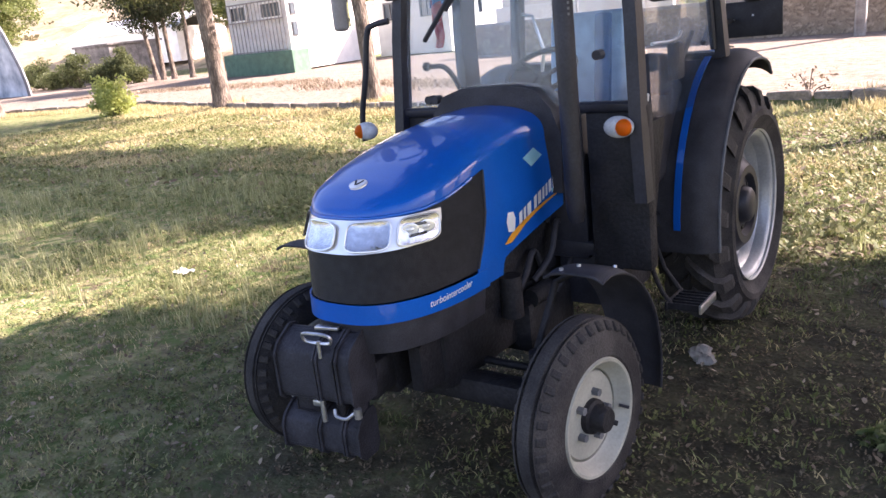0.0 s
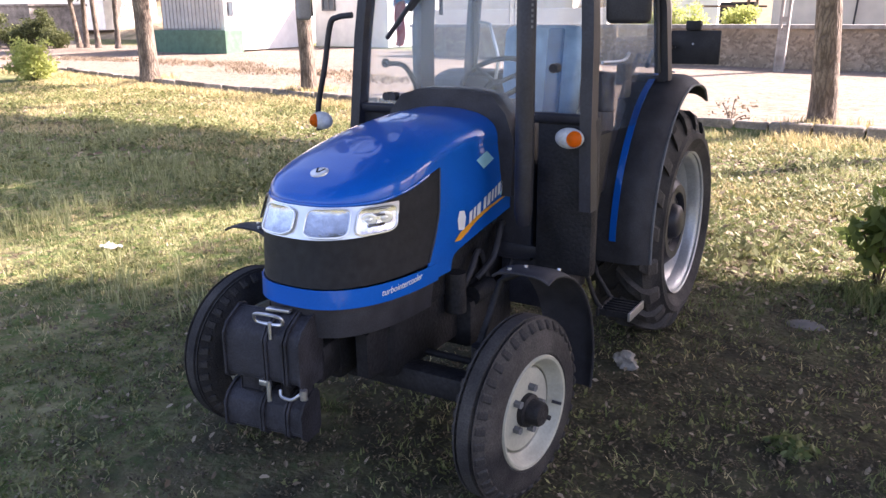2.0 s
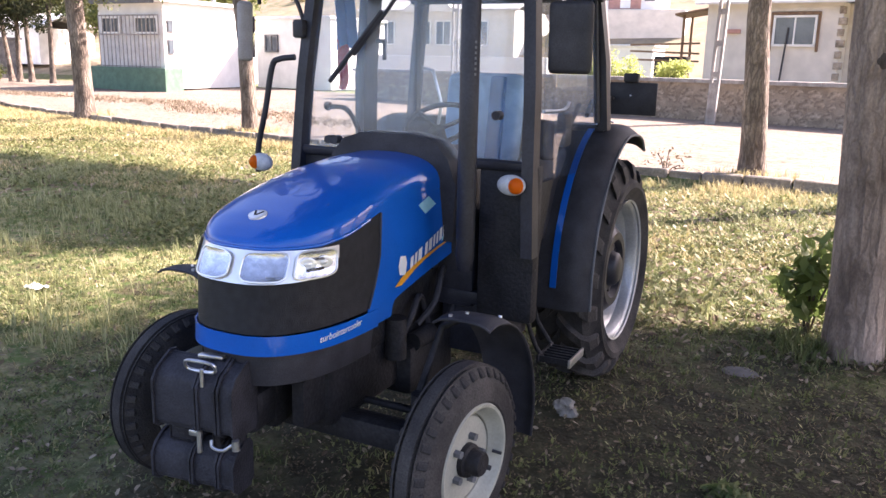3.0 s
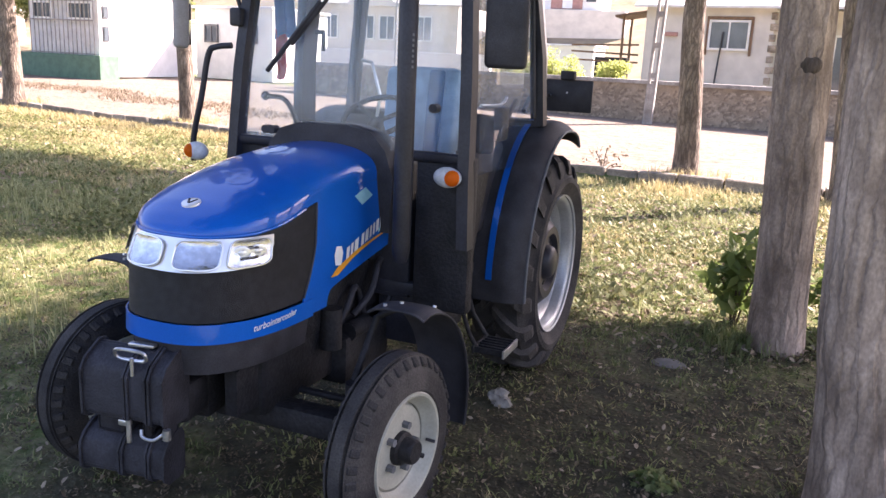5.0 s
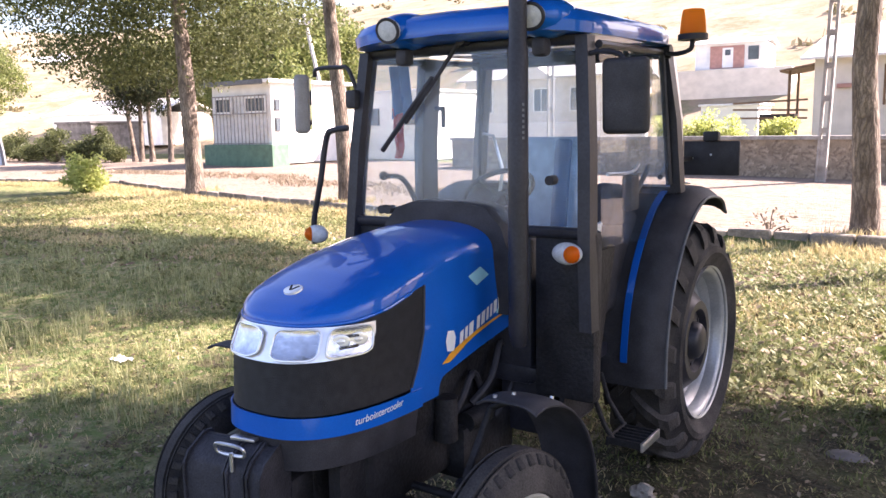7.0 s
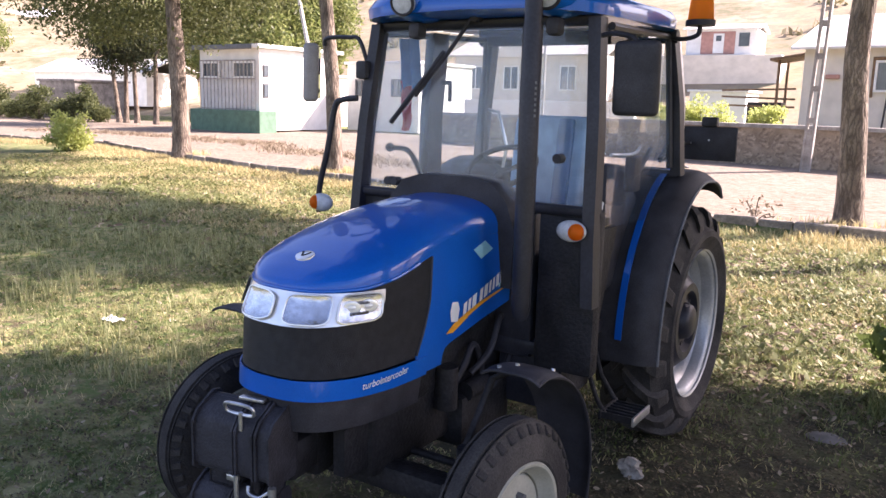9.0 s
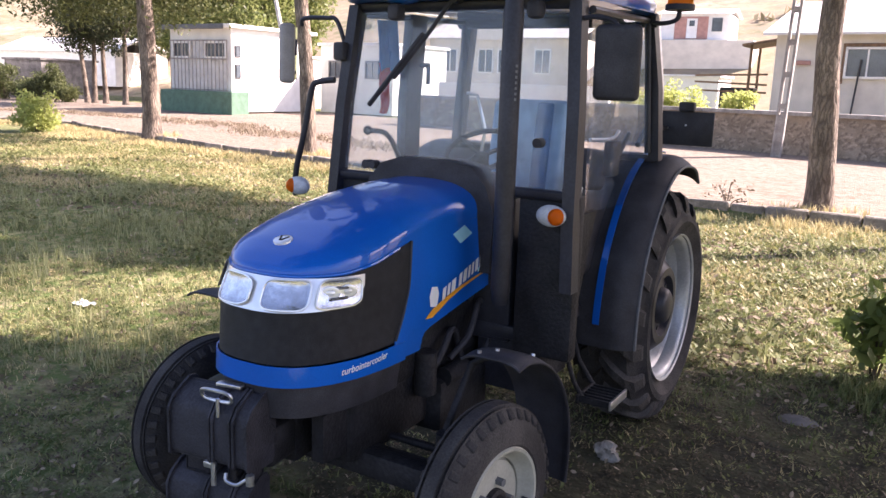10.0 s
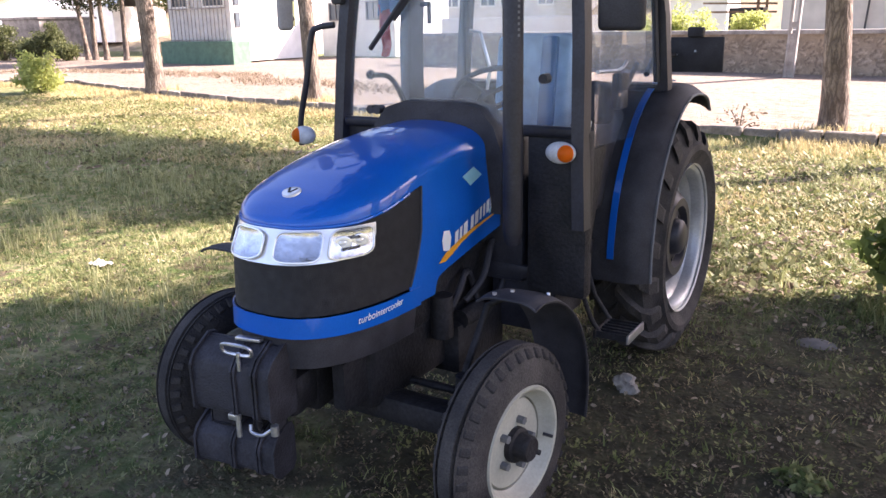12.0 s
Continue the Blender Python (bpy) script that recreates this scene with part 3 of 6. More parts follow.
bm = B()
patch(bm, lamp_band(-0.466, 0.466, ZL0, ZL1, 0.003), 60, 6, 0.01)
lamps = part("headlight_panel", bm, M_CHROME, tractor, "bright chrome headlight band round the nose")
for sg in (-1, 1):
    for a, b, name in ((0.048 if sg > 0 else -0.004, 0.236 if sg > 0 else 0.142, "headlight"), (0.270, 0.448, "corner_light")):
        mid_s, half_s, zm, hz = sg * (a + b) / 2, (b - a) / 2, (ZL0 + ZL1) / 2 + 0.003, (ZL1 - ZL0) / 2 - 0.008

        def lens_fn(u, v, o0, o1):
            t = 2 * math.pi * u
            c, s = math.cos(t), math.sin(t)
            return wall(mid_s + half_s * v * math.copysign(abs(c) ** 0.45, c), zm + 0.006 * v * abs(mid_s) + hz * v * math.copysign(abs(s) ** 0.45, s), o1 + (o0 - o1) * v ** 3)
        bm = B()
        patch(bm, lambda u, v: lens_fn(u, v, 0.013, 0.0055), 40, 8)
        bowl = part(name, bm, M_BOWL, lamps, "lilac-grey reflector in a white bezel" if name == "headlight" else "clear corner lamp")
        if name == "corner_light" and sg < 0:
            continue
        bm = B()
        patch(bm, lambda u, v: lens_fn(u, v, 0.0150, 0.017), 40, 4)
        part("lens", bm, M_LENS, lamps).visible_shadow = False
        bm = B()
        tube(bm, [lens_fn(k / 40, 1.02, 0.0140, 0.0140) for k in range(40)], 0.0035, 6, True)
        part("bezel", bm, M_CHROME, lamps)
        for f in (0.30, 0.70) if name == "corner_light" else ():
            sv = sg * (a + (b - a) * f)
            c = wall(sv, zm + 0.004, 0.008)
            nrm = (wall(sv, 1.05, 0.1) - wall(sv, 1.05, 0.0)).normalized()
            bm = B()
            lathe(bm, [(0.026, 0.002), (0.022, 0.004), (0.012, 0.0025), (0.009, 0.006), (0.001, 0.007)], Matrix.Translation(c) @ nrm.to_track_quat("Z", "Y").to_matrix().to_4x4() @ Matrix.Diagonal((1.2, 0.85, 0.8, 1)), 24, False)
            part("reflector", bm, M_CHROME, lamps)
        if name == "corner_light":
            for dz in (0.018, -0.014):
                bm = B()
                patch(bm, lambda u, v: wall(sg * (0.325 + 0.07 * u), zm + dz + 0.009 * (v - 0.5), 0.0135), 8, 2)
                part("lamp_rib", bm, M_CHASSIS, lamps)
# nose badge: a plain bright oval
bm = B()
bn = (dome(0.26, 0.53) - dome(0.26, 0.47)).cross(dome(0.28, 0.5) - dome(0.24, 0.5)).normalized()
bn = bn if bn.z > 0 else -bn
bc = Vector((0, -0.185, interp(-0.185, ZTOP)))
bmx = Matrix.Translation(bc) @ bn.to_track_quat("Z", "Y").to_matrix().to_4x4() @ Matrix.Diagonal((1.55, 1.3, 1, 1))
lathe(bm, [(0.0, 0.007), (0.018, 0.007), (0.023, 0.004), (0.024, -0.004)], bmx, 28, False)
badge = part("badge", bm, M_CHROME, hood, "plain silver oval badge")
bm = B()
box(bm, bmx @ Vector((-0.006, 0.001, 0.008)), (0.004, 0.024, 0.002), 0, bmx.to_3x3().to_4x4() @ pose(0, 0, 0, 0, 0, 25))
box(bm, bmx @ Vector((0.006, 0.001, 0.008)), (0.004, 0.024, 0.002), 0, bmx.to_3x3().to_4x4() @ pose(0, 0, 0, 0, 0, -25))
part("mark", bm, M_CHASSIS, hood)


# decals on the hood's sides
def on_side(y, z, out=0.004):
    p = wall(s_of_y(y), z, out)
    return Vector((p.x, p.y, p.z))


def side_quad(bm, pts, out=0.004):
    bm.faces.new([bm.verts.new(on_side(y, z, out)) for y, z in pts])


for sg in (1,):
    bm = B()
    SW = [(0.256, 0.874, 0.874), (0.305, 0.870, 0.902), (0.355, 0.888, 0.917), (0.42, 0.914, 0.936), (0.50, 0.936, 0.952), (0.60, 0.957, 0.968), (0.735, 0.980, 0.985)]
    for (ya, a0, a1), (yb, b0, b1) in zip(SW, SW[1:]):
        side_quad(bm, [(ya, a0), (yb, b0), (yb, b1), (ya, a1)] if a0 != a1 else [(ya, a0), (yb, b0), (yb, b1)])
    part("stripe", bm, M_DECALO, hood, "orange swoosh stripe")
    bm = B()
    y = 0.372
    for k, w in enumerate((0.036, 0.030, 0.042, 0.0, 0.034, 0.038, 0.028, 0.028, 0.036, 0.036, 0.034)):
        if w:
            z, d = 0.918 + (y - 0.372) * 0.285, (w - 0.011) * 0.285
            side_quad(bm, [(y, z), (y + w - 0.011, z + d), (y + w - 0.005, z + 0.050 + d), (y + 0.006, z + 0.050)])
        y += w or 0.014
    part("lettering_bars", bm, M_DECALW, hood, "row of plain white bars")
    bm = B()
    side_quad(bm, [(0.290, 0.915), (0.336, 0.905), (0.348, 0.955), (0.336, 0.984), (0.296, 0.990), (0.282, 0.955)])
    part("emblem", bm, M_DECALW, hood, "small pale emblem shape")
    bm = B()
    for k in range(4):
        y, z = 0.645 + 0.022 * k, 0.985 + 0.005 * k
        side_quad(bm, [(y, z), (y + 0.015, z + 0.003), (y + 0.017, z + 0.020), (y + 0.002, z + 0.017)])
    part("model_bars", bm, M_STICKER, hood, "small pale bars")
    bm = B()
    side_quad(bm, [(0.515, 1.122), (0.612, 1.150), (0.555, 1.190), (0.462, 1.165)])
    part("sticker", bm, M_STICKER, hood, "pale blue rectangular sticker")
cu = bpy.data.curves.new("words", "FONT")
cu.body, cu.size, cu.extrude, cu.shear = "turbointercooler", 0.036, 0.0008, 0.25
tmp = new("words", cu)
bpy.context.view_layer.update()
me = bpy.data.meshes.new_from_object(tmp)
bpy.data.objects.remove(tmp)
bm = B()
bm.from_mesh(me)
bpy.data.meshes.remove(me)
tw = max(v.co.x for v in bm.verts)
for v in bm.verts:
    f = v.co.x / tw
    y = -0.195 + 0.212 * f
    v.co = wall(s_of_y(y), 0.782 + 0.012 * f + v.co.y * 0.95, 0.0065 + v.co.z)
part("lettering", bm, M_DECALW, hood, "white lettering reading turbointercooler", False)

# dark skirt under the nose band, engine and frame
bm = B()
patch(bm, lambda u, v: wall(-SB + 2 * SB * u, 0.64 + (0.775 - 0.64) * v, -0.012 - 0.02 * (1 - v)), 50, 4, 0.008)
part("lower_skirt", bm, M_BLACK, tractor)
bm = B()
box(bm, (0, 0.45, 0.82), (0.44, 0.80, 0.42), 0.03)
box(bm, (0, 0.40, 0.54), (0.42, 0.95, 0.30), 0.03)
# sump, starter and filters low on the side
box(bm, (0.03, 0.62, 0.46), (0.50, 0.40, 0.22), 0.03)
cyl(bm, (0.25, 0.34, 0.55), (0.25, 0.34, 0.72), 0.045, n=14)
cyl(bm, (0.26, 0.46, 0.58), (0.26, 0.62, 0.58), 0.04, n=14)
for k in range(4):
    cyl(bm, (0.20, 0.15 + 0.17 * k, 0.88), (0.26, 0.15 + 0.17 * k, 0.88), 0.03, n=10)
part("engine_block", bm, M_CHASSIS, tractor)
bm = B()
box(bm, (0, 1.35, 0.62), (0.40, 1.15, 0.42), 0.05)
box(bm, (0, 1.95, 0.62), (0.56, 0.5, 0.40), 0.06)
cyl(bm, (-0.55, 2.0, 0.62), (0.55, 2.0, 0.62), 0.10)
part("transmission", bm, M_CHASSIS, tractor)
for sg in (1, -1):
    bm = B()
    prism(bm, [(-0.20, 0.62), (0.55, 0.70), (0.9, 0.62), (0.9, 0.44), (0.2, 0.41), (-0.20, 0.45)], "x", sg * 0.14, sg * 0.19)
    part("side_rail", bm, M_CHASSIS, tractor)
axle = part("front_axle", box(B(), (0.03, 0.05, 0.375), (1.0, 0.11, 0.10), 0.02), M_CHASSIS, tractor)
for x0, x1 in ((0.53, 0.66), (-0.46, -0.57)):
    part("kingpin", cyl(B(), (x0, 0.05, 0.27), (x0, 0.05, 0.56), 0.04, n=14), M_CHASSIS, axle)
    part("stub_axle", cyl(B(), (x0, 0.05, FR - 0.004), (x1, 0.055, FR - 0.004), 0.045, n=14), M_CHASSIS, axle)
part("track_rod", tube(B(), [(-0.42, 0.18, 0.42), (0.50, 0.18, 0.42), (0.54, 0.02, 0.42)], 0.016), M_CHASSIS, axle)
for x, y, z, a in ((0.24, 0.42, 0.66, 0.3), (0.25, 0.62, 0.74, -0.2), (0.26, 0.75, 0.62, 0.1)):
    bm = B()
    tube(bm, smooth_path([(x, y - 0.1, z - 0.1), (x + 0.03, y, z + a * 0.1), (x + 0.01, y + 0.12, z + 0.1), (x, y + 0.22, z - 0.05)]), 0.014, 8)
    part("hose", bm, M_BLACK, tractor)

# front ballast
carrier = B()
box(carrier, (-0.03, -0.30, 0.52), (0.26, 0.16, 0.14), 0.02)
box(carrier, (-0.03, -0.16, 0.52), (0.26, 0.14, 0.22), 0.015)
weights = part("weight_carrier", carrier, M_CHASSIS, tractor, "dark front weight carrier")
for x0, x1, w0, w1 in ((-0.218, -0.046, -0.262, -0.102), (-0.041, 0.034, -0.097, 0.004), (0.040, 0.100, 0.009, 0.074)):
    bm = B()
    prism(bm, [(-0.475, 0.487), (-0.50, 0.505), (-0.50, 0.655), (-0.475, 0.690), (-0.40, 0.728), (-0.37, 0.722), (-0.36, 0.70), (-0.36, 0.51), (-0.375, 0.487)], "x", x0, x1)
    prism(bm, [(-0.445, 0.265), (-0.47, 0.285), (-0.47, 0.365), (-0.45, 0.395), (-0.40, 0.425), (-0.37, 0.425), (-0.36, 0.41), (-0.36, 0.285), (-0.375, 0.265)], "x", w0, w1)
    box(bm, ((max(x0, w0) + min(x1, w1)) / 2, -0.405, 0.455), (min(x1, w1) - max(x0, w0) - 0.01, 0.07, 0.09), 0.01)
    bmesh.ops.bevel(bm, geom=[e for e in bm.edges if e.calc_face_angle(0) > 0.35], offset=0.009, segments=2, affect="EDGES")
    part("weight_slab", bm, M_WEIGHT, weights)
bm = B()
ring = [Vector((-0.02 + 0.058 * math.copysign(abs(math.cos(t)) ** 0.6, math.cos(t)), -0.50 - 0.022 * math.sin(t) * 0.5, 0.734 + 0.022 * math.copysign(abs(math.sin(t)) ** 0.7, math.sin(t)))) for t in (2 * math.pi * k / 28 for k in range(28))]
tube(bm, ring, 0.006, 8, True)
cyl(bm, (-0.02, -0.495, 0.66), (-0.02, -0.495, 0.722), 0.007, n=10)
part("pull_handle", bm, M_STEEL, weights, "bare steel loop handle")
bm = B()
box(bm, (-0.035, -0.412, 0.738), (0.095, 0.028, 0.012), 0.003, pose(0, 0, 0, 0, 0, 4))
part("strap", bm, M_STEEL, weights)
bm = B()
cyl(bm, (-0.035, -0.505, 0.425), (-0.035, -0.505, 0.505), 0.009, n=10)
box(bm, (-0.052, -0.50, 0.492), (0.045, 0.018, 0.022), 0.004)
tube(bm, smooth_path([(0.01, -0.50, 0.475), (0.02, -0.51, 0.455), (0.06, -0.51, 0.450), (0.09, -0.50, 0.47)]), 0.006, 8)
cyl(bm, (0.105, -0.50, 0.455), (0.105, -0.50, 0.49), 0.014, n=10)
part("retaining_pin", bm, M_STEEL, weights)
# the ballast hangs slightly askew on its carrier
weights.matrix_basis = Matrix.Translation((-0.22, -0.50, 0)) @ Matrix.Rotation(radians(8), 4, "Z") @ Matrix.Translation((0.22, 0.50, 0))


# wheels
def tread_bar(side, half, r, rise_, shoulder):
    """One slanted bar lug at angle 0."""
    bm = B()
    rows = []
    for f in (0.0, 0.35, 0.7, 0.92, 1.06):
        a = side * half * f
        rr = r + (rise_ if f < 0.95 else 0.0) - shoulder * max(0.0, f - 0.55) ** 1.6
        base = r - 0.012 - shoulder * 1.5 * max(0.0, f - 0.45) ** 1.5
        tt = 0.30 * f ** 0.85
        hw = (0.026 + 0.012 * f) / r * 0.9
        rows.append([Vector((q * math.cos(tt + w), q * math.sin(tt + w), a)) for q, w in ((base, -hw * 1.35), (rr, -hw), (rr, hw), (base, hw * 1.35))])
    vs = [[bm.verts.new(p) for p in row] for row in rows]
    for i in range(len(vs) - 1):
        for j in range(3):
            bm.faces.new((vs[i][j], vs[i][j + 1], vs[i + 1][j + 1], vs[i + 1][j]))
    bm.faces.new(vs[0])
    bm.faces.new(vs[-1][::-1])
    return bm


def ring_of(name, make, n, offset, m, parent, inner=None):
    """n alike pieces round a wheel, sharing one mesh."""
    first = part(name, make, M_RUBBER, parent, smooth=False)
    for k in range(n):
        ob = first if k == 0 else new(name, first.data)
        ob.parent = parent
        ob.matrix_basis = m @ Matrix.Rotation(2 * math.pi * (k + offset) / n, 4, "Z") @ (inner or Matrix())


def wheel(at, side, r, half, rim_r, steer, rear, camber=0.0):
    """A wheel whose outer face looks to side (+1: x up)."""
    m = Matrix.Translation(at) @ pose(0, 0, 0, 0, 0, steer) @ pose(0, 0, 0, 0, (90 + camber) * side, 0)
    bm = B()
    if rear:
        lathe(bm, [(0.0, 0.150), (0.07, 0.150), (0.09, 0.135), (0.10, 0.10), (0.15, 0.09), (0.165, 0.125), (0.205, 0.125), (0.23, 0.10), (0.26, 0.07), (0.26, -0.06), (0, -0.06)], m, 40)
        for k in range(8):
            t = 2 * math.pi * k / 8
            cyl(bm, m @ Vector((0.125 * math.cos(t), 0.125 * math.sin(t), 0.07)), m @ Vector((0.125 * math.cos(t), 0.125 * math.sin(t), 0.10)), 0.013, n=6)
        w = part("rear_wheel", bm, M_FRAME, tractor, "dark steel wheel centre")
        bm = B()
        lathe(bm, [(rim_r, 0.166), (rim_r, 0.156), (rim_r - 0.012, 0.152), (rim_r - 0.025, 0.138), (rim_r - 0.03, 0.09), (rim_r - 0.055, 0.065), (rim_r - 0.06, 0.045), (0.235, 0.05), (0.235, -0.02), (rim_r - 0.03, -0.06), (rim_r - 0.02, -0.135), (rim_r, -0.14), (rim_r + 0.012, -0.12), (rim_r - 0.012, -0.09), (rim_r - 0.012, 0.09), (rim_r + 0.010, 0.15), (rim_r + 0.010, 0.172)], m, 64)
        part("rim", bm, M_RIMS, w, "silver painted rim")
        bm = B()
        c = r - 0.035
        lathe(bm, [(rim_r - 0.005, 0.145), (rim_r + 0.02, 0.160), (rim_r + 0.08, half + 0.028), (rim_r + 0.11, half + 0.024), (rim_r + 0.13, half - 0.002), (c - 0.035, half - 0.02), (c - 0.005, half * 0.72), (c, half * 0.3), (c, -half * 0.3), (c - 0.005, -half * 0.72), (c - 0.035, -half + 0.02), (rim_r + 0.08, -half), (rim_r + 0.01, -0.14), (rim_r - 0.005, -0.115)], m, 72)
        tyre = part("tyre", bm, M_RUBBER, w, "worn black tractor tyre")
        for sd in (1, -1):
            ring_of("tread_bar", tread_bar(sd, half, c, 0.034, 0.16), 19, 0.5 * (sd < 0), m, w)
    else:
        bm = B()
        lathe(bm, [(0.0, 0.108), (0.040, 0.108), (0.046, 0.100), (0.048, 0.06), (0.062, 0.055), (0.065, 0.02), (0.0, 0.02)], m, 20)
        cyl(bm, m @ Vector((0.02, 0.03, 0.095)), m @ Vector((0.03, 0.045, 0.112)), 0.010, n=8)
        w = part("front_wheel", bm, M_CHASSIS, tractor, "black front wheel hub")
        for k in range(5):
            t = 2 * math.pi * k / 5 + 0.3
            bm = B()
            cyl(bm, m @ Vector((0.086 * math.cos(t), 0.086 * math.sin(t), 0.03)), m @ Vector((0.086 * math.cos(t), 0.086 * math.sin(t), 0.06)), 0.015, n=6)
            part("wheel_nut", bm, M_GREYP, w)
        bm = B()
        lathe(bm, [(rim_r, 0.080), (rim_r - 0.010, 0.078), (rim_r - 0.02, 0.066), (rim_r - 0.028, 0.045), (rim_r - 0.045, 0.030), (0.165, 0.012), (0.155, 0.030), (0.06, 0.036), (0.06, 0.025), (rim_r - 0.06, 0.0), (rim_r - 0.03, -0.08), (rim_r, -0.080), (rim_r + 0.006, -0.066), (rim_r - 0.012, -0.05), (rim_r - 0.012, 0.05), (rim_r + 0.006, 0.07)], m, 56)
        part("rim", bm, M_RIMW, w, "cream painted front rim")
        bm = B()
        cyl(bm, m @ Vector((0.03, 0.165, 0.05)), m @ Vector((0.035, 0.175, 0.085)), 0.006, n=8)
        part("valve", bm, M_BLACK, w)
        bm = B()
        lathe(bm, [(rim_r - 0.004, 0.066), (rim_r + 0.012, 0.078), (rim_r + 0.07, half + 0.004), (r - 0.055, half - 0.002), (r - 0.018, half - 0.022), (r - 0.003, half - 0.034), (r - 0.002, 0.040), (r - 0.018, 0.038), (r - 0.018, 0.028), (r, 0.023), (r, -0.023), (r - 0.018, -0.028), (r - 0.018, -0.038), (r - 0.002, -0.042), (r - 0.003, -half + 0.036), (r - 0.018, -half + 0.022), (r - 0.055, -half + 0.002), (rim_r + 0.07, -half - 0.004), (rim_r + 0.012, -0.078), (rim_r - 0.004, -0.066)], m, 64)
        part("tyre", bm, M_RUBBER, w, "ribbed black front tyre")
        for sd in (1, -1):
            ring_of("tread_block", box(B(), (0, 0, 0), (0.040, 0.030, 0.020), 0.004, None, 1), 36, 0.5 * (sd < 0), m, w, Matrix.Translation((r - 0.029, 0, sd * (half - 0.020))) @ Matrix.Rotation(sd * radians(42), 4, "Y"))


for sg in (1, -1):
    wheel((0.674 if sg > 0 else -0.592, 0.060 if sg > 0 else 0.03, FR - 0.004), sg, FR, 0.071, 0.210, -6.5, False)
    wheel((sg * 0.575, 2.0, RR - 0.006), sg, RR, 0.168, 0.383, 0, True)


# front mudguards
def mudguard(sg):
    """A shelf over the tyre that turns down behind it, with rolled edges."""
    c = Vector((0, 0.05, 0.385))
    x0, x1 = (0.575, 0.790) if sg > 0 else (0.505, 0.735)

    def fn(u, v):
        a = radians(91 - 106 * u)
        r = 0.488 - 0.022 * abs(2 * v - 1) ** 4 - 0.010 * max(0.0, 1 - u * 14)
        return Vector((sg * (x0 + (x1 - x0) * v), c.y + r * math.cos(a), c.z + r * math.sin(a)))
    bm = B()
    patch(bm, fn, 30, 14, 0.006)
    g = part("front_mudguard", bm, M_BLACK, tractor, "black plastic front mudguard")
    part("rolled_edge", tube(B(), [fn(0, k / 14) for k in range(15)] + [fn(k / 30, 1) for k in range(1, 31)], 0.005, 6), M_BLACK, g)
    for f, u in ((0.25, 0.03), (0.45, 0.08), (0.8, 0.22)):
        p, q = fn(u, f), fn(u, f) - c
        d = Vector((0, q.y, q.z)).normalized()
        part("bolt", cyl(B(), p - d * 0.004, p + d * 0.007, 0.008, n=8), M_STEEL, g)
    bm = B()
    xm = (x0 + x1) / 2 - 0.06
    tube(bm, [(sg * 0.50, 0.06, 0.52), (sg * 0.52, 0.22, 0.76), (sg * xm, 0.24, 0.82)], 0.014, 8)
    part("bracket", bm, M_CHASSIS, g)


mudguard(1)
mudguard(-1)

# rear fenders
FPROF = [(1.27, 0.56), (1.275, 0.75), (1.33, 0.97), (1.45, 1.17), (1.62, 1.33), (1.83, 1.415), (2.04, 1.415), (2.18, 1.375), (2.255, 1.30)]
FPATH = smooth_path([(0, y, z) for y, z in FPROF], 5)


def fender(sg):
    n = len(FPATH) - 1

    def sheet(x0, x1, out, lip=0.0):
        def fn(u, v):
            k = min(n, round(u * n))
            p, q = FPATH[max(0, k - 1)], FPATH[min(n, k + 1)]
            d = (q - p).normalized()
            nr = Vector((0, -d.z, d.y))
            if nr.dot(FPATH[k] - Vector((0, 2.0, 0.62))) < 0:
                nr = -nr
            x = x0 + (x1 - x0) * v
            f = max(0.0, (x - 0.66) / 0.10)
            return Vector((sg * x, 0, 0)) + FPATH[k] + nr * (out - lip * f * f)
        return fn
    bm = B()
    patch(bm, sheet(0.32, 0.765, 0.0, 0.05), n, 16, 0.008)
    f = part("rear_fender", bm, M_BLACK, tractor, "black rear fender with a blue stripe")
    bm = B()
    reach = 0.80 if sg > 0 else 0.30
    patch(bm, lambda u, v: sheet(0.577, 0.609, 0.016)(0.07 + u * (reach - 0.07), v), 32, 2, 0.004)
    part("blue_stripe", bm, M_BLUE, f, "blue painted fender stripe")
    bm = B()
    tube(bm, [sheet(0.765, 0.765, 0.0, 0.05)(k / n, 0) for k in range(n + 1)], 0.007, 6)
    part("edge_trim", bm, M_GREYP, f)


fender(1)
fender(-1)

# cab
CX = 0.088
A0, A1 = (0.575, 0.70, 1.21), (0.520, 0.78, 2.06)
C0, C1 = (0.565, 1.77, 1.40), (0.490, 1.74, 2.10)


def bar(pts, w, d, name, mat, parent, label=""):
    """A square-section post along the points."""
    bm = B()
    pts = [Vector(p) for p in pts]
    rings = []
    for p in pts:
        rings.append([bm.verts.new(p + Vector((a * w / 2, b * d / 2, 0))) for a, b in ((-1, -1), (1, -1), (1, 1), (-1, 1))])
    for a, b in zip(rings, rings[1:]):
        for j in range(4):
            bm.faces.new((a[j], a[(j + 1) % 4], b[(j + 1) % 4], b[j]))
    bm.faces.new(rings[0][::-1])
    bm.faces.new(rings[-1])
    bmesh.ops.bevel(bm, geom=[e for e in bm.edges if e.calc_face_angle(0) > 0.7], offset=min(w, d) * 0.2, segments=2, affect="EDGES")
    return part(name, bm, mat, parent, label)


def mirror_x(p, sg):
    return (CX + sg * p[0], p[1], p[2])


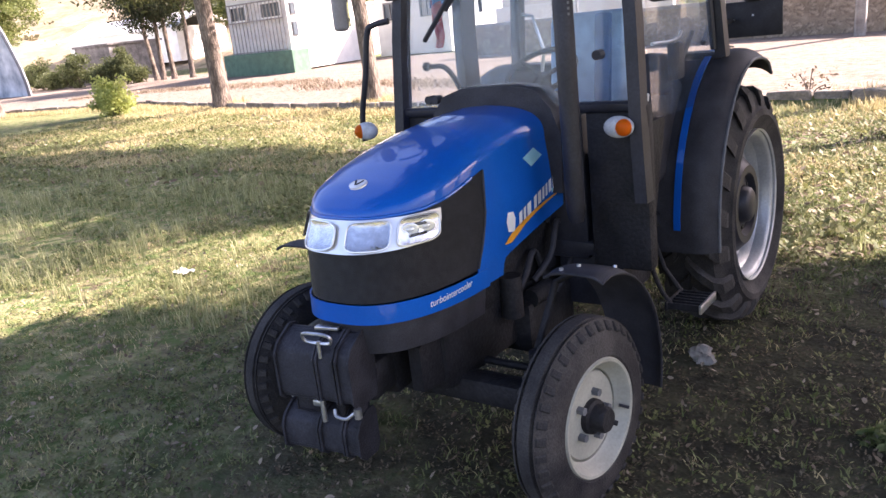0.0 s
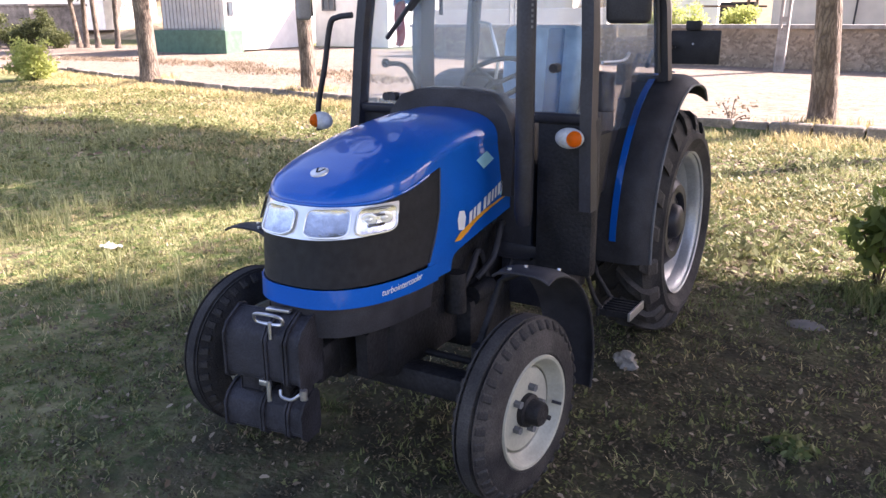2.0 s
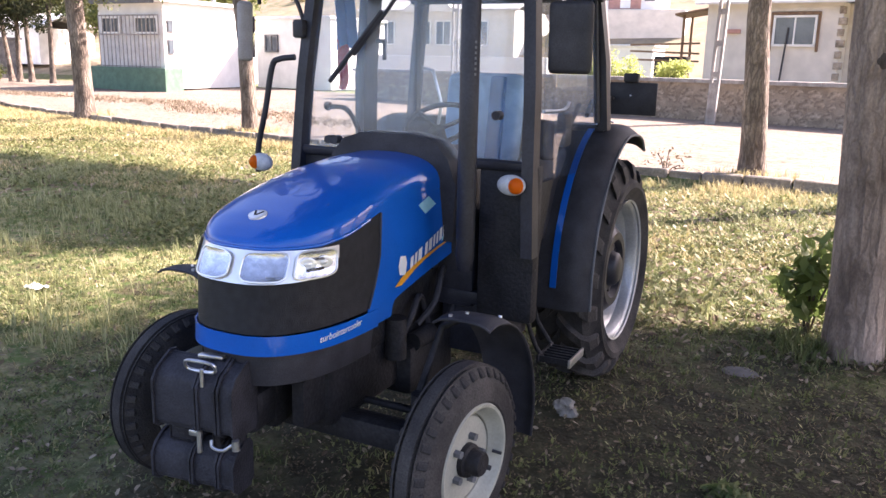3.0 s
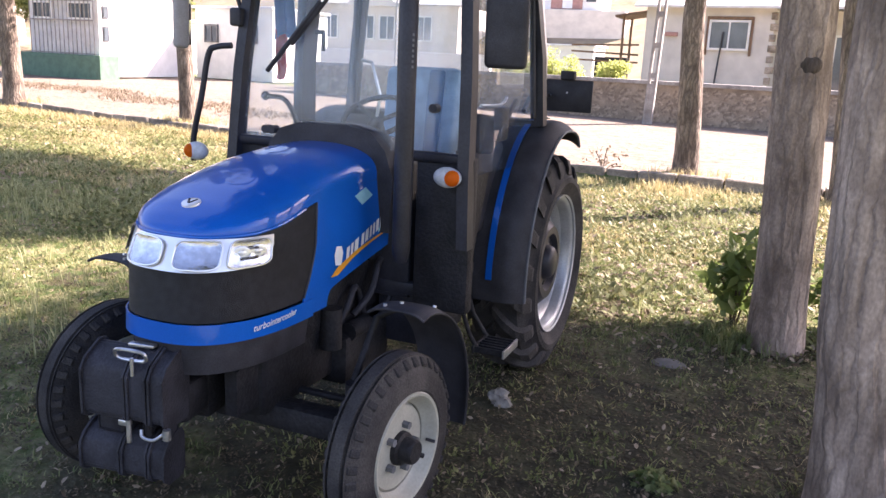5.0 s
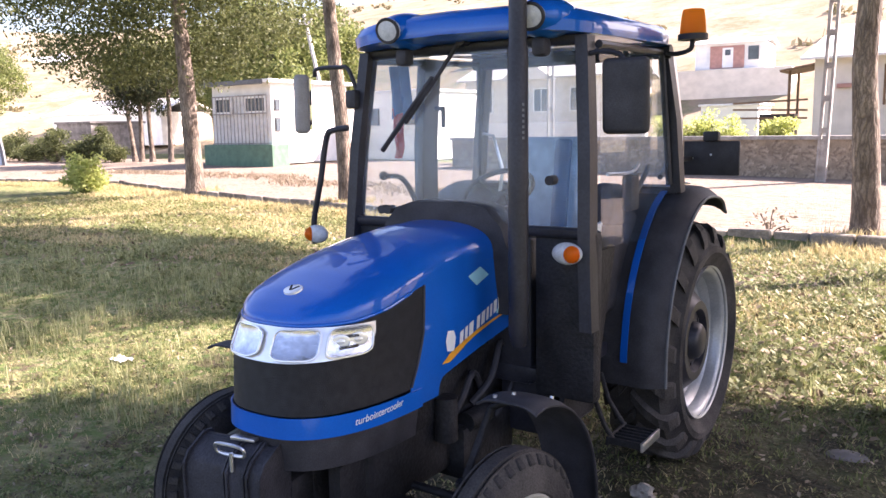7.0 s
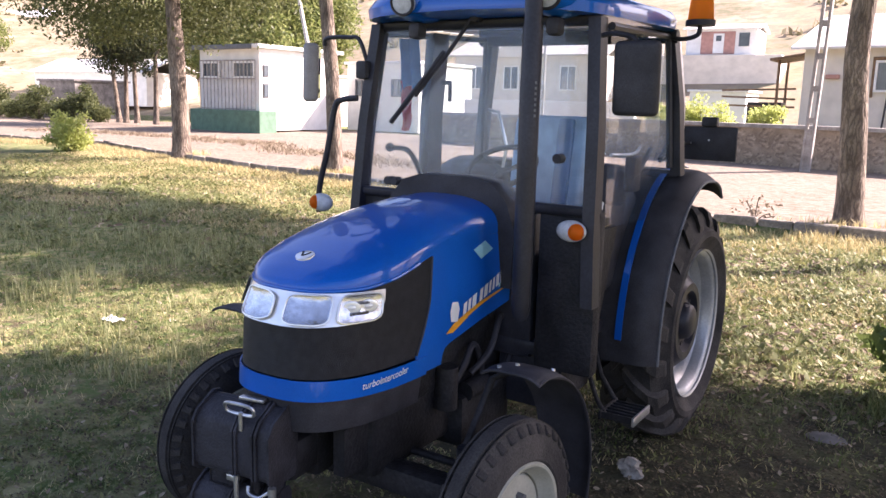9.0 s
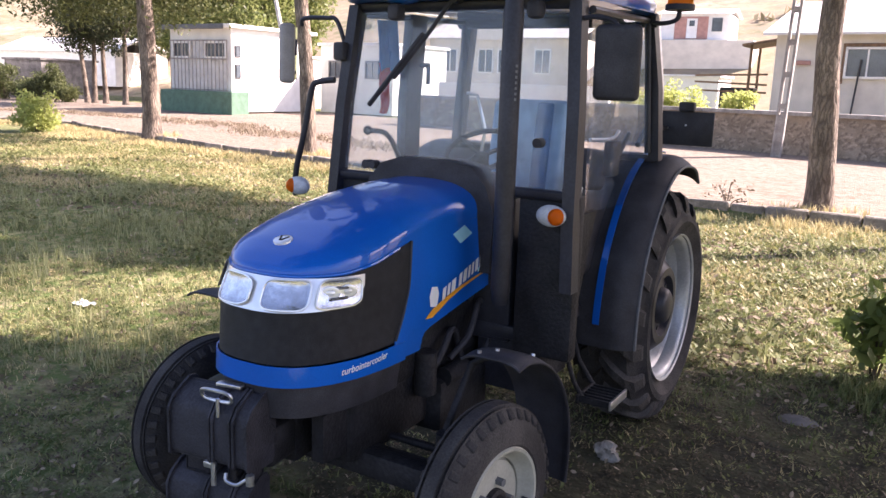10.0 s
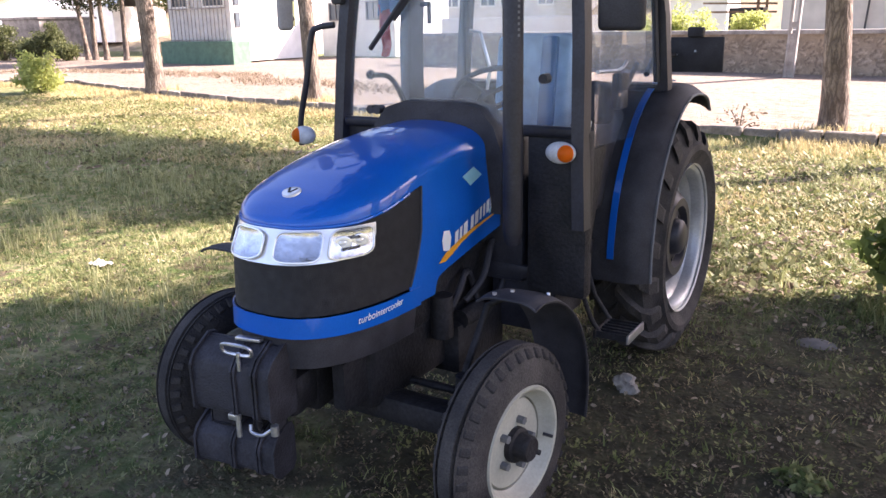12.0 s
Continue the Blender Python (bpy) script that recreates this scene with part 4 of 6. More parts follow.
cab = part("cab", box(B(), (CX, 1.22, 0.72), (0.84, 0.95, 0.06), 0.01), M_FRAME, tractor, "black steel cab floor and frame")
part("rear_panel", box(B(), (-0.08, 1.80, 1.05), (0.84, 0.03, 0.68), 0.01), M_FRAME, cab)
# Block added to keep the space under the cab dark; no known part.
part("under_cab_fill", box(B(), (0.36, 0.98, 0.58), (0.26, 0.40, 0.26), 0.02), M_FRAME, cab)
part("firewall", box(B(), (CX, 0.80, 0.98), (0.62, 0.10, 0.62), 0.02), M_FRAME, cab)
for sg in (1, -1):
    part("front_panel", box(B(), (CX + sg * 0.47, 0.755, 0.99), (0.26, 0.08, 0.68), 0.02), M_CHASSIS, cab)
    part("lower_door_panel", box(B(), (CX + sg * 0.36, 1.00, 0.85), (0.06, 0.52, 0.56), 0.02), M_FRAME, cab)
for sg in (1, -1):
    bar([mirror_x((0.585, 0.70, 0.95), sg), mirror_x(A0, sg), mirror_x(((A0[0] + A1[0]) / 2 + 0.008, 0.735, 1.64), sg), mirror_x(A1, sg)], 0.05, 0.07, "front_pillar", M_FRAME, cab)
    bar([mirror_x(C0, sg), mirror_x(((C0[0] + C1[0]) / 2 + 0.01, 1.765, 1.75), sg), mirror_x(C1, sg)], 0.05, 0.07, "rear_pillar", M_FRAME, cab)
    # door frame just behind the front pillar, and its glass
    dp = [mirror_x(q, sg) for q in ((0.605, 0.76, 1.26), (0.555, 0.83, 2.03), (0.50, 1.68, 2.06), (0.535, 1.73, 1.44), (0.52, 1.46, 1.21))]
    bm = B()
    tube(bm, dp[1:4], 0.016, 8)
    door = part("door", bm, M_FRAME, tractor, "glazed cab door")
    bm = B()
    bm.faces.new([bm.verts.new(q) for q in dp])
    part("glass", bm, M_DOORGLASS, door).visible_shadow = False
    bm = B()
    patch(bm, lambda u, v: Vector((CX + sg * (0.44 + 0.155 * v), 0.72 + (0.36 - 0.16 * v) * u, 0.50 + 0.75 * v)), 2, 6, 0.02)
    part("lower_panel", bm, M_CHASSIS, door, smooth=False)
for p, q, s0, s1, r in (((0.53, 0.785, 2.05), (0.53, 0.785, 2.05), 1, -1, 0.026), ((0.57, 0.71, 1.32), (0.30, 0.71, 1.32), 1, 1, 0.026), ((0.57, 0.71, 1.32), (0.30, 0.71, 1.32), -1, -1, 0.026), ((0.54, 1.70, 2.06), (0.54, 1.70, 2.06), 1, -1, 0.035), ((0.565, 1.77, 1.40), (0.565, 1.77, 1.40), 1, -1, 0.03)):
    part("cross_rail", tube(B(), [mirror_x(p, s0), mirror_x(q, s1)], r, 10, flat=0.8), M_FRAME, cab)
bm = B()
bm.faces.new([bm.verts.new(mirror_x(q, s)) for q, s in (((0.555, 0.722, 1.33), -1), ((0.555, 0.722, 1.33), 1), ((0.51, 0.777, 2.055), 1), ((0.51, 0.777, 2.055), -1))])
part("windscreen", bm, M_GLASS, cab, "clear glass windscreen").visible_shadow = False
# Bright steel stands in for sunlight along the rear frame's edge.
for sg in (1, -1):
    bar([mirror_x((0.56, 1.80, 1.42), sg), mirror_x((0.548, 1.81, 1.75), sg), mirror_x((0.505, 1.795, 2.07), sg)], 0.028, 0.03, "rear_window_frame", M_STEEL, cab)
bar([(-0.46, 1.24, 1.30), (-0.462, 1.245, 1.65), (-0.44, 1.26, 2.06)], 0.05, 0.13, "door_post", M_FRAME, cab)
for x, y, z in ((0.42, 1.50, 1.24), (0.46, 1.42, 1.26)):
    part("control_lever", tube(B(), [(x, y, z), (x + 0.01, y - 0.03, z + 0.10), (x + 0.05, y - 0.03, z + 0.14)], 0.010, 8), M_STEEL if x > 0.45 else M_BLACK, cab)
bm = B()
bm.faces.new([bm.verts.new(mirror_x(q, s)) for q, s in (((0.55, 1.775, 1.42), -1), ((0.55, 1.775, 1.42), 1), ((0.475, 1.75, 2.05), 1), ((0.475, 1.75, 2.05), -1))])
part("rear_window", bm, M_DOORGLASS, cab, "clear rear glass").visible_shadow = False
# black cowl framing the rear of the hood
bm = B()
COWL = [(-0.315, 0.98), (-0.318, 1.20), (-0.275, 1.32), (-0.215, 1.392), (-0.12, 1.422), (0.12, 1.425), (0.235, 1.405), (0.305, 1.33), (0.345, 1.22), (0.335, 0.98)]
prism(bm, COWL, "y", 0.665, 0.80)
bmesh.ops.bevel(bm, geom=[e for e in bm.edges if e.calc_face_angle(0) > 1.0], offset=0.022, segments=3, affect="EDGES")
part("cowl", bm, M_BLACK, cab, "black plastic cowl behind the hood")

# roof
bm = B()


def roof_ring(k, z, grow):
    out = []
    for i in range(48):
        t = 2 * math.pi * i / 48
        c, s = math.cos(t), math.sin(t)
        x = (0.545 + grow) * math.copysign(abs(c) ** 0.35, c)
        y = 1.20 + (0.585 + grow) * math.copysign(abs(s) ** 0.35, s)
        arch = 0.028 * (1 - (x / 0.6) ** 2) if s < 0 else 0.0
        out.append(bm.verts.new((CX + x, y, z + arch * min(1.0, -s * 1.4 if s < 0 else 0) + 0.03 * (y - 0.6) / 1.2)))
    return out


rr_ = [roof_ring(0, 2.055, -0.01), roof_ring(1, 2.06, 0.015), roof_ring(2, 2.10, 0.02), roof_ring(3, 2.135, 0.0), roof_ring(4, 2.155, -0.05), roof_ring(5, 2.17, -0.20), roof_ring(6, 2.175, -0.45)]
for a, b in zip(rr_, rr_[1:]):
    for j in range(48):
        bm.faces.new((a[j], a[(j + 1) % 48], b[(j + 1) % 48], b[j]))
bm.faces.new(rr_[0][::-1])
bm.faces.new(rr_[-1])
for sg in (1, -1):
    ball(bm, (CX + sg * 0.32 + 0.065, 0.72, 2.128), (0.12, 0.15, 0.075), 20, 12)
roof = part("roof", bm, M_BLUE, tractor, "blue moulded cab roof")
for sg in (1, -1):
    bm = B()
    lm = Matrix.Translation((CX + sg * 0.325 + 0.07, 0.578, 2.120)) @ Vector((0.05 * sg, -1, -0.25)).to_track_quat("Z", "Y").to_matrix().to_4x4() @ Matrix.Diagonal((0.86, 0.72, 0.8, 1))
    lathe(bm, [(0.0, 0.012), (0.04, 0.012), (0.060, 0.004), (0.064, -0.02), (0.0, -0.06)], lm, 28, False)
    wl = part("work_lamp", bm, M_CLEARP, roof, "round clear work lamp set in the roof")
    bm = B()
    tube(bm, [lm @ Vector((0.064 * math.cos(t), 0.064 * math.sin(t), 0.003)) for t in (2 * math.pi * i / 28 for i in range(28))], 0.007, 6, True)
    part("bezel", bm, M_BLACK, roof)
    bm = B()
    box(bm, (CX + sg * 0.32 + 0.065, 0.69, 2.02), (0.06, 0.07, 0.07), 0.02)
    part("lamp_socket", bm, M_BLACK, roof)
# wiper, hinge knobs
bm = B()
tube(bm, [(0.075, 0.740, 2.075), (-0.04, 0.735, 1.93), (-0.20, 0.728, 1.75)], 0.009, 8)
tube(bm, [(-0.055, 0.730, 1.935), (-0.32, 0.715, 1.632)], 0.011, 6)
cyl(bm, (0.09, 0.72, 2.075), (0.09, 0.78, 2.075), 0.022, n=12)
part("wiper", bm, M_BLACK, cab, "black windscreen wiper")
for p in ((-0.41, 0.70, 1.375), (-0.375, 0.70, 1.375), (0.415, 0.70, 1.52)):
    bm = B()
    cyl(bm, (p[0] + CX, p[1] + 0.04, p[2]), (p[0] + CX, p[1] - 0.005, p[2]), 0.019, n=14)
    part("glass_knob", bm, M_BLACK, cab)

# exhaust stack
EX, EY = 0.458, 0.535
bm = B()
lathe(bm, [(0.026, 0.90), (0.032, 0.92), (0.038, 0.96), (0.038, 2.00), (0.033, 2.02), (0.033, 2.34), (0.029, 2.34), (0.029, 2.0), (0.026, 1.3)], Matrix.Translation((EX, EY, 0)), 24)
ex = part("exhaust_pipe", bm, M_FRAME, tractor, "black upright exhaust pipe with perforated guard")
# Grey tabs stand in for sky light showing through the guard's slots.
slot = B()
box(slot, (0, 0, 0), (0.003, 0.008, 0.010))
slot_ob = part("guard_slot", slot, M_GREYP, ex, smooth=False)
for k in range(7):
    for t in (-2.75, -0.55):
        ob = slot_ob if (k, t) == (0, -2.75) else new("guard_slot", slot_ob.data)
        ob.parent = ex
        ob.matrix_basis = Matrix.Translation((EX + 0.0385 * math.cos(t), EY + 0.0385 * math.sin(t), 1.685 + 0.02 * k)) @ Matrix.Rotation(t, 4, "Z")
# mirrors
for sg in (1, -1):
    bm = B()
    arm = [mirror_x(q, sg) for q in ((0.55, 0.74, 1.86), (0.60, 0.73, 1.99), (0.66, 0.73, 2.005), (0.80, 0.74, 2.005), (0.825, 0.75, 1.975))] if sg < 0 else [mirror_x(q, sg) for q in ((0.545, 0.76, 1.99), (0.60, 0.75, 1.995), (0.67, 0.75, 1.98), (0.70, 0.75, 1.94))]
    tube(bm, smooth_path(arm), 0.010, 8)
    mr = part("mirror", bm, M_FRAME, tractor, "black side mirror on a bent arm")
    bm = B()
    c = mirror_x((0.695, 0.755, 1.830), sg) if sg > 0 else (-0.825, 0.75, 1.85)
    box(bm, c, (0.175, 0.05, 0.275) if sg > 0 else (0.075, 0.04, 0.275), 0.022, pose(0, 0, 0, 3, 0, 2 if sg > 0 else 58), 4)
    part("housing", bm, M_BLACK if sg > 0 else M_HOUSING, mr)
    bm = B()
    box(bm, (c[0], c[1] + 0.028, c[2]), (0.14, 0.004, 0.24) if sg > 0 else (0.055, 0.004, 0.24), 0, pose(0, 0, 0, 3, 0, 2 if sg > 0 else 58))
    part("mirror_glass", bm, M_MIRROR, mr)
    if sg < 0:
        bm = B()
        box(bm, mirror_x((0.565, 0.72, 1.86), sg), (0.06, 0.06, 0.08), 0.012)
        part("mount", bm, M_BLACK, mr)

# grab bars with indicators
for sg in (1, -1):
    bm = B()
    if sg < 0:
        tube(bm, smooth_path([(-0.50, 0.70, 1.735), (-0.575, 0.685, 1.725), (-0.615, 0.68, 1.69), (-0.655, 0.675, 1.50), (-0.70, 0.67, 1.32), (-0.705, 0.67, 1.20)]), 0.014, 10)
    else:
        tube(bm, [(0.60, 0.70, 1.255), (0.62, 0.665, 1.25)], 0.016, 8)
    gb = part("grab_bar" if sg < 0 else "lamp_bracket", bm, M_FRAME, tractor)
    bm = B()
    px = -0.672 if sg < 0 else 0.600
    ball(bm, (px, 0.655, 1.25), (0.062, 0.034, 0.043), 20, 12)
    ind = part("indicator", bm, M_CLEARP, gb, "oval clear and amber turn indicator")
    bm = B()
    ball(bm, (px + sg * 0.024, 0.645, 1.25), (0.034, 0.034, 0.034), 16, 10)
    part("amber_lens", bm, M_ORANGE, gb)

# beacon, number plate back, step
bm = B()
tube(bm, smooth_path([(0.58, 1.70, 2.06), (0.66, 1.66, 2.045), (0.735, 1.64, 2.06), (0.745, 1.64, 2.11)]), 0.011, 8)
bk = part("beacon_bracket", bm, M_FRAME, tractor)
bm = B()
lathe(bm, [(0.0, 2.10), (0.066, 2.10), (0.066, 2.125), (0.0, 2.125)], Matrix.Translation((0.745, 1.64, 0)), 24)
bs = part("beacon_base", bm, M_BLACK, bk)
bm = B()
lathe(bm, [(0.0, 2.126), (0.058, 2.126), (0.052, 2.20), (0.046, 2.232), (0.0, 2.24)], Matrix.Translation((0.745, 1.64, 0)), 24, False)
part("beacon_dome", bm, M_AMBER, bk, "amber beacon lens")
bm = B()
box(bm, (0.565, 2.62, 1.53), (0.315, 0.02, 0.195), 0.006)
pl = part("number_plate", bm, M_BLACK, tractor, "dark back of a plate on a bracket")
bm = B()
box(bm, (0.565, 2.61, 1.655), (0.09, 0.05, 0.055), 0.01)
tube(bm, [(0.50, 1.95, 1.46), (0.42, 2.3, 1.52), (0.45, 2.60, 1.53)], 0.014, 8)
part("plate_lamp", bm, M_BLACK, pl)
for q in ((0.46, 1.53), (0.565, 1.55)):
    bm = B()
    cyl(bm, (q[0], 2.605, q[1]), (q[0], 2.61, q[1]), 0.006, n=8)
    part("screw", bm, M_STEEL, pl)

step = B()
tube(step, smooth_path([(0.50, 0.98, 0.86), (0.54, 1.00, 0.66), (0.58, 1.06, 0.46), (0.63, 1.06, 0.385)]), 0.011, 8)
tube(step, [(0.50, 1.22, 0.62), (0.54, 1.22, 0.50), (0.62, 1.22, 0.39)], 0.011, 8)
step = part("step", step, M_CHASSIS, tractor, "metal cab step with grating")
bm = B()
for k in range(6):
    box(bm, (0.69, 1.045 + 0.035 * k, 0.385), (0.15, 0.014, 0.030), 0.003)
part("tread_slat", bm, M_CHASSIS, step, smooth=False)
for x in (0.615, 0.768):
    bm = B()
    box(bm, (x, 1.132, 0.385), (0.012, 0.21, 0.04), 0.003)
    part("step_edge", bm, M_STEEL if x > 0.7 else M_CHASSIS, step)

# inside the cab
bm = B()
prism(bm, [(0.80, 0.95), (0.80, 1.30), (0.86, 1.36), (1.00, 1.36), (1.06, 1.28), (1.04, 0.95)], "x", -0.24, 0.20)
bmesh.ops.bevel(bm, geom=[e for e in bm.edges if e.calc_face_angle(0) > 0.7], offset=0.02, segments=2, affect="EDGES")
part("dashboard", bm, M_GREYP, cab, "grey instrument panel")
bm = B()
wm = Matrix.Translation((-0.02, 1.20, 1.43)) @ pose(0, 0, 0, 32, 0, 0)
tube(bm, [wm @ Vector((0.168 * math.cos(t), 0.168 * math.sin(t), 0)) for t in (2 * math.pi * i / 36 for i in range(36))], 0.013, 10, True)
for t in (0.5, 2.6, 4.7):
    tube(bm, [wm @ Vector((0, 0, -0.03)), wm @ Vector((0.163 * math.cos(t), 0.163 * math.sin(t), 0))], 0.011, 8)
cyl(bm, wm @ Vector((0, 0, -0.02)), wm @ Vector((0, 0, -0.30)), 0.025, n=14)
part("steering_wheel", bm, M_BLACK, cab, "black steering wheel")
bm = B()
box(bm, (0.0, 1.45, 1.08), (0.46, 0.44, 0.12), 0.04, pose(0, 0, 0, 4), 3)
seat = part("driver_seat", bm, M_SEATD, tractor, "blue cloth driver seat")
bm = B()
box(bm, (0.015, 1.66, 1.375), (0.44, 0.11, 0.60), 0.05, pose(0, 0, 0, -8), 3)
part("backrest", bm, M_SEAT, seat, "pale blue backrest")
bm = B()
box(bm, (0.110, 1.600, 1.37), (0.088, 0.04, 0.585), 0.015, pose(0, 0, 0, -8), 2)
part("backrest_band", bm, M_SEATD, seat)
bm = B()
box(bm, (0.0, 1.55, 0.90), (0.30, 0.34, 0.30), 0.02)
part("seat_base", bm, M_BLACK, seat)
bm = B()
tube(bm, smooth_path([(-0.26, 0.95, 1.20), (-0.30, 0.92, 1.40), (-0.34, 0.88, 1.50), (-0.42, 0.86, 1.512)]), 0.012, 8)
ball(bm, (-0.432, 0.86, 1.513), 0.022, 12, 8)
part("lever", bm, M_BLACK, cab)
bm = B()
tube(bm, [(-0.10, 1.36, 1.0), (-0.10, 1.36, 1.42), (-0.084, 1.36, 1.52), (-0.137, 1.36, 1.685), (-0.195, 1.36, 1.695)], 0.009, 8)
part("gear_rod", bm, M_CHROME, cab, "bright bent control rod")
bm = B()
patch(bm, lambda u, v: Vector((-0.435 + 0.062 * u * (0.75 + 0.25 * v) + 0.006 * math.sin(v * 9), 0.95 + 0.012 * math.sin(u * 6 + v * 4), 1.585 + (0.012 * abs(u - 0.5) * (1 - v)) + 0.235 * v)), 6, 10, 0.004)
part("pennant", bm, M_RED, cab, "red cloth pennant hanging in the cab")
bm = B()
patch(bm, lambda u, v: Vector((-0.435 + 0.115 * u, 0.935 + 0.016 * math.sin(u * 14 + v * 3), 1.80 + 0.21 * v - 0.03 * (1 - v) * abs(2 * u - 1))), 12, 8, 0.006)
part("hanging_cloth", bm, M_SEATD, cab, "dark folded cloth hanging in the cab")
bm = B()
box(bm, (-0.378, 1.25, 1.822), (0.055, 0.02, 0.022), 0.004)
box(bm, (-0.357, 1.25, 1.775), (0.016, 0.02, 0.09), 0.004)
part("door_latch", bm, M_BLACK, cab)

for sg in (1, -1):
    part("side_console", box(B(), (CX + sg * 0.375, 1.47, 1.10), (0.13, 0.60, 0.44), 0.05, None, 3), M_BLACK, cab)
bm = B()
box(bm, (CX + 0.50, 1.32, 1.43), (0.05, 0.10, 0.16), 0.015)
part("inner_latch", bm, M_BLACK, cab)
# side controls behind the door glass
part("control_box", box(B(), (0.50, 1.30, 1.375), (0.09, 0.21, 0.19), 0.035, pose(0, 0, 0, -6), 3), M_BLACK, cab, "black rounded control box")
part("hand_rod", tube(B(), smooth_path([(0.50, 1.27, 1.512), (0.50, 1.50, 1.505), (0.50, 1.60, 1.515), (0.50, 1.645, 1.54)]), 0.008, 8), M_STEEL, cab, "bright steel hand rod")
part("inner_rail", tube(B(), smooth_path([(0.545, 1.66, 1.53), (0.545, 1.50, 1.42), (0.545, 1.36, 1.385)]), 0.012, 8), M_GREYP, cab)
# The sill's pale tone puts sunlight into its colour.
part("sill_panel", box(B(), (0.50, 1.22, 1.285), (0.02, 0.36, 0.06), 0.008, pose(0, 0, 0, 11)), M_TILE, cab, "inner sill panel, pale for the sun on it")


# ---- trees ----
def leaf_cloud(centres, per, spread, size, rng, flat=0.7):
    """Small leaves scattered round the centres; returns verts and faces."""
    c = np.repeat(np.array(centres, float), per, axis=0)
    k = len(c)
    d = rng.normal(size=(k, 3))
    d /= np.linalg.norm(d, axis=1, keepdims=True)
    p = c + d * (rng.random((k, 1)) ** 0.45) * spread * np.array([1, 1, flat])
    a = rng.normal(size=(k, 3))
    a /= np.linalg.norm(a, axis=1, keepdims=True)
    b = np.cross(a, rng.normal(size=(k, 3)))
    b /= np.linalg.norm(b, axis=1, keepdims=True)
    s = size * rng.uniform(0.6, 1.4, (k, 1))
    v = np.stack([p - a * s, p + b * s * 0.45, p + a * s, p - b * s * 0.45], 1).reshape(-1, 3)
    f = np.arange(4 * k).reshape(k, 4)
    return v.tolist(), f.tolist()


def tree(path, r0, r1, crown, label, seed, bark=M_BARK, leaves=M_LEAF, limbs=7, clumps=70, per=60, spread=0.55, size=0.07, group="", name="tree", more=(), flare=0.35, rings_of=22):
    """A tapered, ridged trunk along path, limbs, and a crown of leaf clumps in the ellipsoid crown=(centre, radii), and in those of more."""
    rng = np.random.default_rng(seed)
    base = Vector(path[0])
    t = thing(name, base, label, "tree", group)
    pts = smooth_path(path, 6 if rings_of < 30 else 16)
    n, k = len(pts), rings_of
    bm = B()
    rings = []
    for i, p in enumerate(pts):
        f = i / (n - 1)
        r = r0 + (r1 - r0) * f + r0 * flare * math.exp(-(p.z - base.z) * 5)
        ring_ = []
        for j in range(k):
            a = 2 * math.pi * j / k
            w = 1 + 0.07 * noise.noise((math.cos(a) * 2.2 + seed, math.sin(a) * 2.2, p.z * 0.9)) + 0.06 * noise.noise((math.cos(a) * 7 + seed, math.sin(a) * 7, p.z * 2.2))
            if k > 30:
                w += 0.035 * noise.noise((math.cos(a) * 9 + seed, math.sin(a) * 9, p.z * 1.4)) + 0.025 * noise.noise((math.cos(a) * 17, math.sin(a) * 17 + seed, p.z * 3.0))
            ring_.append(bm.verts.new(Vector((p.x - base.x + r * w * math.cos(a), p.y - base.y + r * w * math.sin(a), p.z - base.z - (0.05 if i == 0 else 0)))))
        rings.append(ring_)
    for a, b in zip(rings, rings[1:]):
        for j in range(k):
            bm.faces.new((a[j], a[(j + 1) % k], b[(j + 1) % k], b[j]))
    bm.faces.new(rings[-1])
    part("trunk", bm, bark, t)
    cc, cr = Vector(crown[0]) - base, Vector(crown[1])
    top = pts[-1] - base
    cents = []
    for i in range(limbs):
        u = rng.normal(size=3)
        u /= np.linalg.norm(u)
        e = cc + Vector((u[0] * cr.x, u[1] * cr.y, u[2] * cr.z)) * 0.75
        s = top if i % 2 else pts[int(n * 0.8)] - base
        bm = B()
        mid = (s + e) / 2 + Vector((0, 0, 0.25))
        tube(bm, smooth_path([s - Vector((0, 0, 0.1)), mid, e], 5), [r1 * 0.6 * (1 - 0.08 * q) for q in range(11)], 8)
        part("limb", bm, bark, t)
    for _ in range(clumps):
        u = rng.normal(size=3)
        u /= np.linalg.norm(u)
        q = rng.random() ** 0.4
        cents.append((cc.x + u[0] * cr.x * q, cc.y + u[1] * cr.y * q, cc.z + u[2] * cr.z * q))
    for centre, radii, number in more:
        for _ in range(number):
            u = rng.normal(size=3)
            u *= rng.random() ** 0.4 / np.linalg.norm(u)
            cents.append(tuple(np.array(centre) - np.array(base) + u * np.array(radii)))
    v, f = leaf_cloud(cents, per, spread, size, rng)
    me = bpy.data.meshes.new("crown")
    me.from_pydata(v, [], f)
    me.materials.append(leaves)
    new("crown", me).parent = t
    return t


KERB_TREE = "tall tree with ridged brown trunk beside the kerb"
tree([(-15.8, 12.1, 0), (-15.95, 12.15, 2.4), (-16.2, 12.2, 5.2), (-16.3, 12.2, 8)], 0.24, 0.15, ((-18.3, 13.0, 6.5), (6.4, 3.6, 3.5)), KERB_TREE, 1, clumps=330, per=210, spread=0.95, size=0.065, group="trees along the kerb")
tree([(-9.68, 11.2, 0), (-9.8, 11.25, 2.0), (-10.1, 11.3, 4.6), (-10.2, 11.3, 8)], 0.17, 0.12, ((-10.0, 11.6, 8.2), (3.2, 3.0, 2.6)), KERB_TREE, 2, clumps=120, per=70, spread=0.7, size=0.10, group="trees along the kerb")
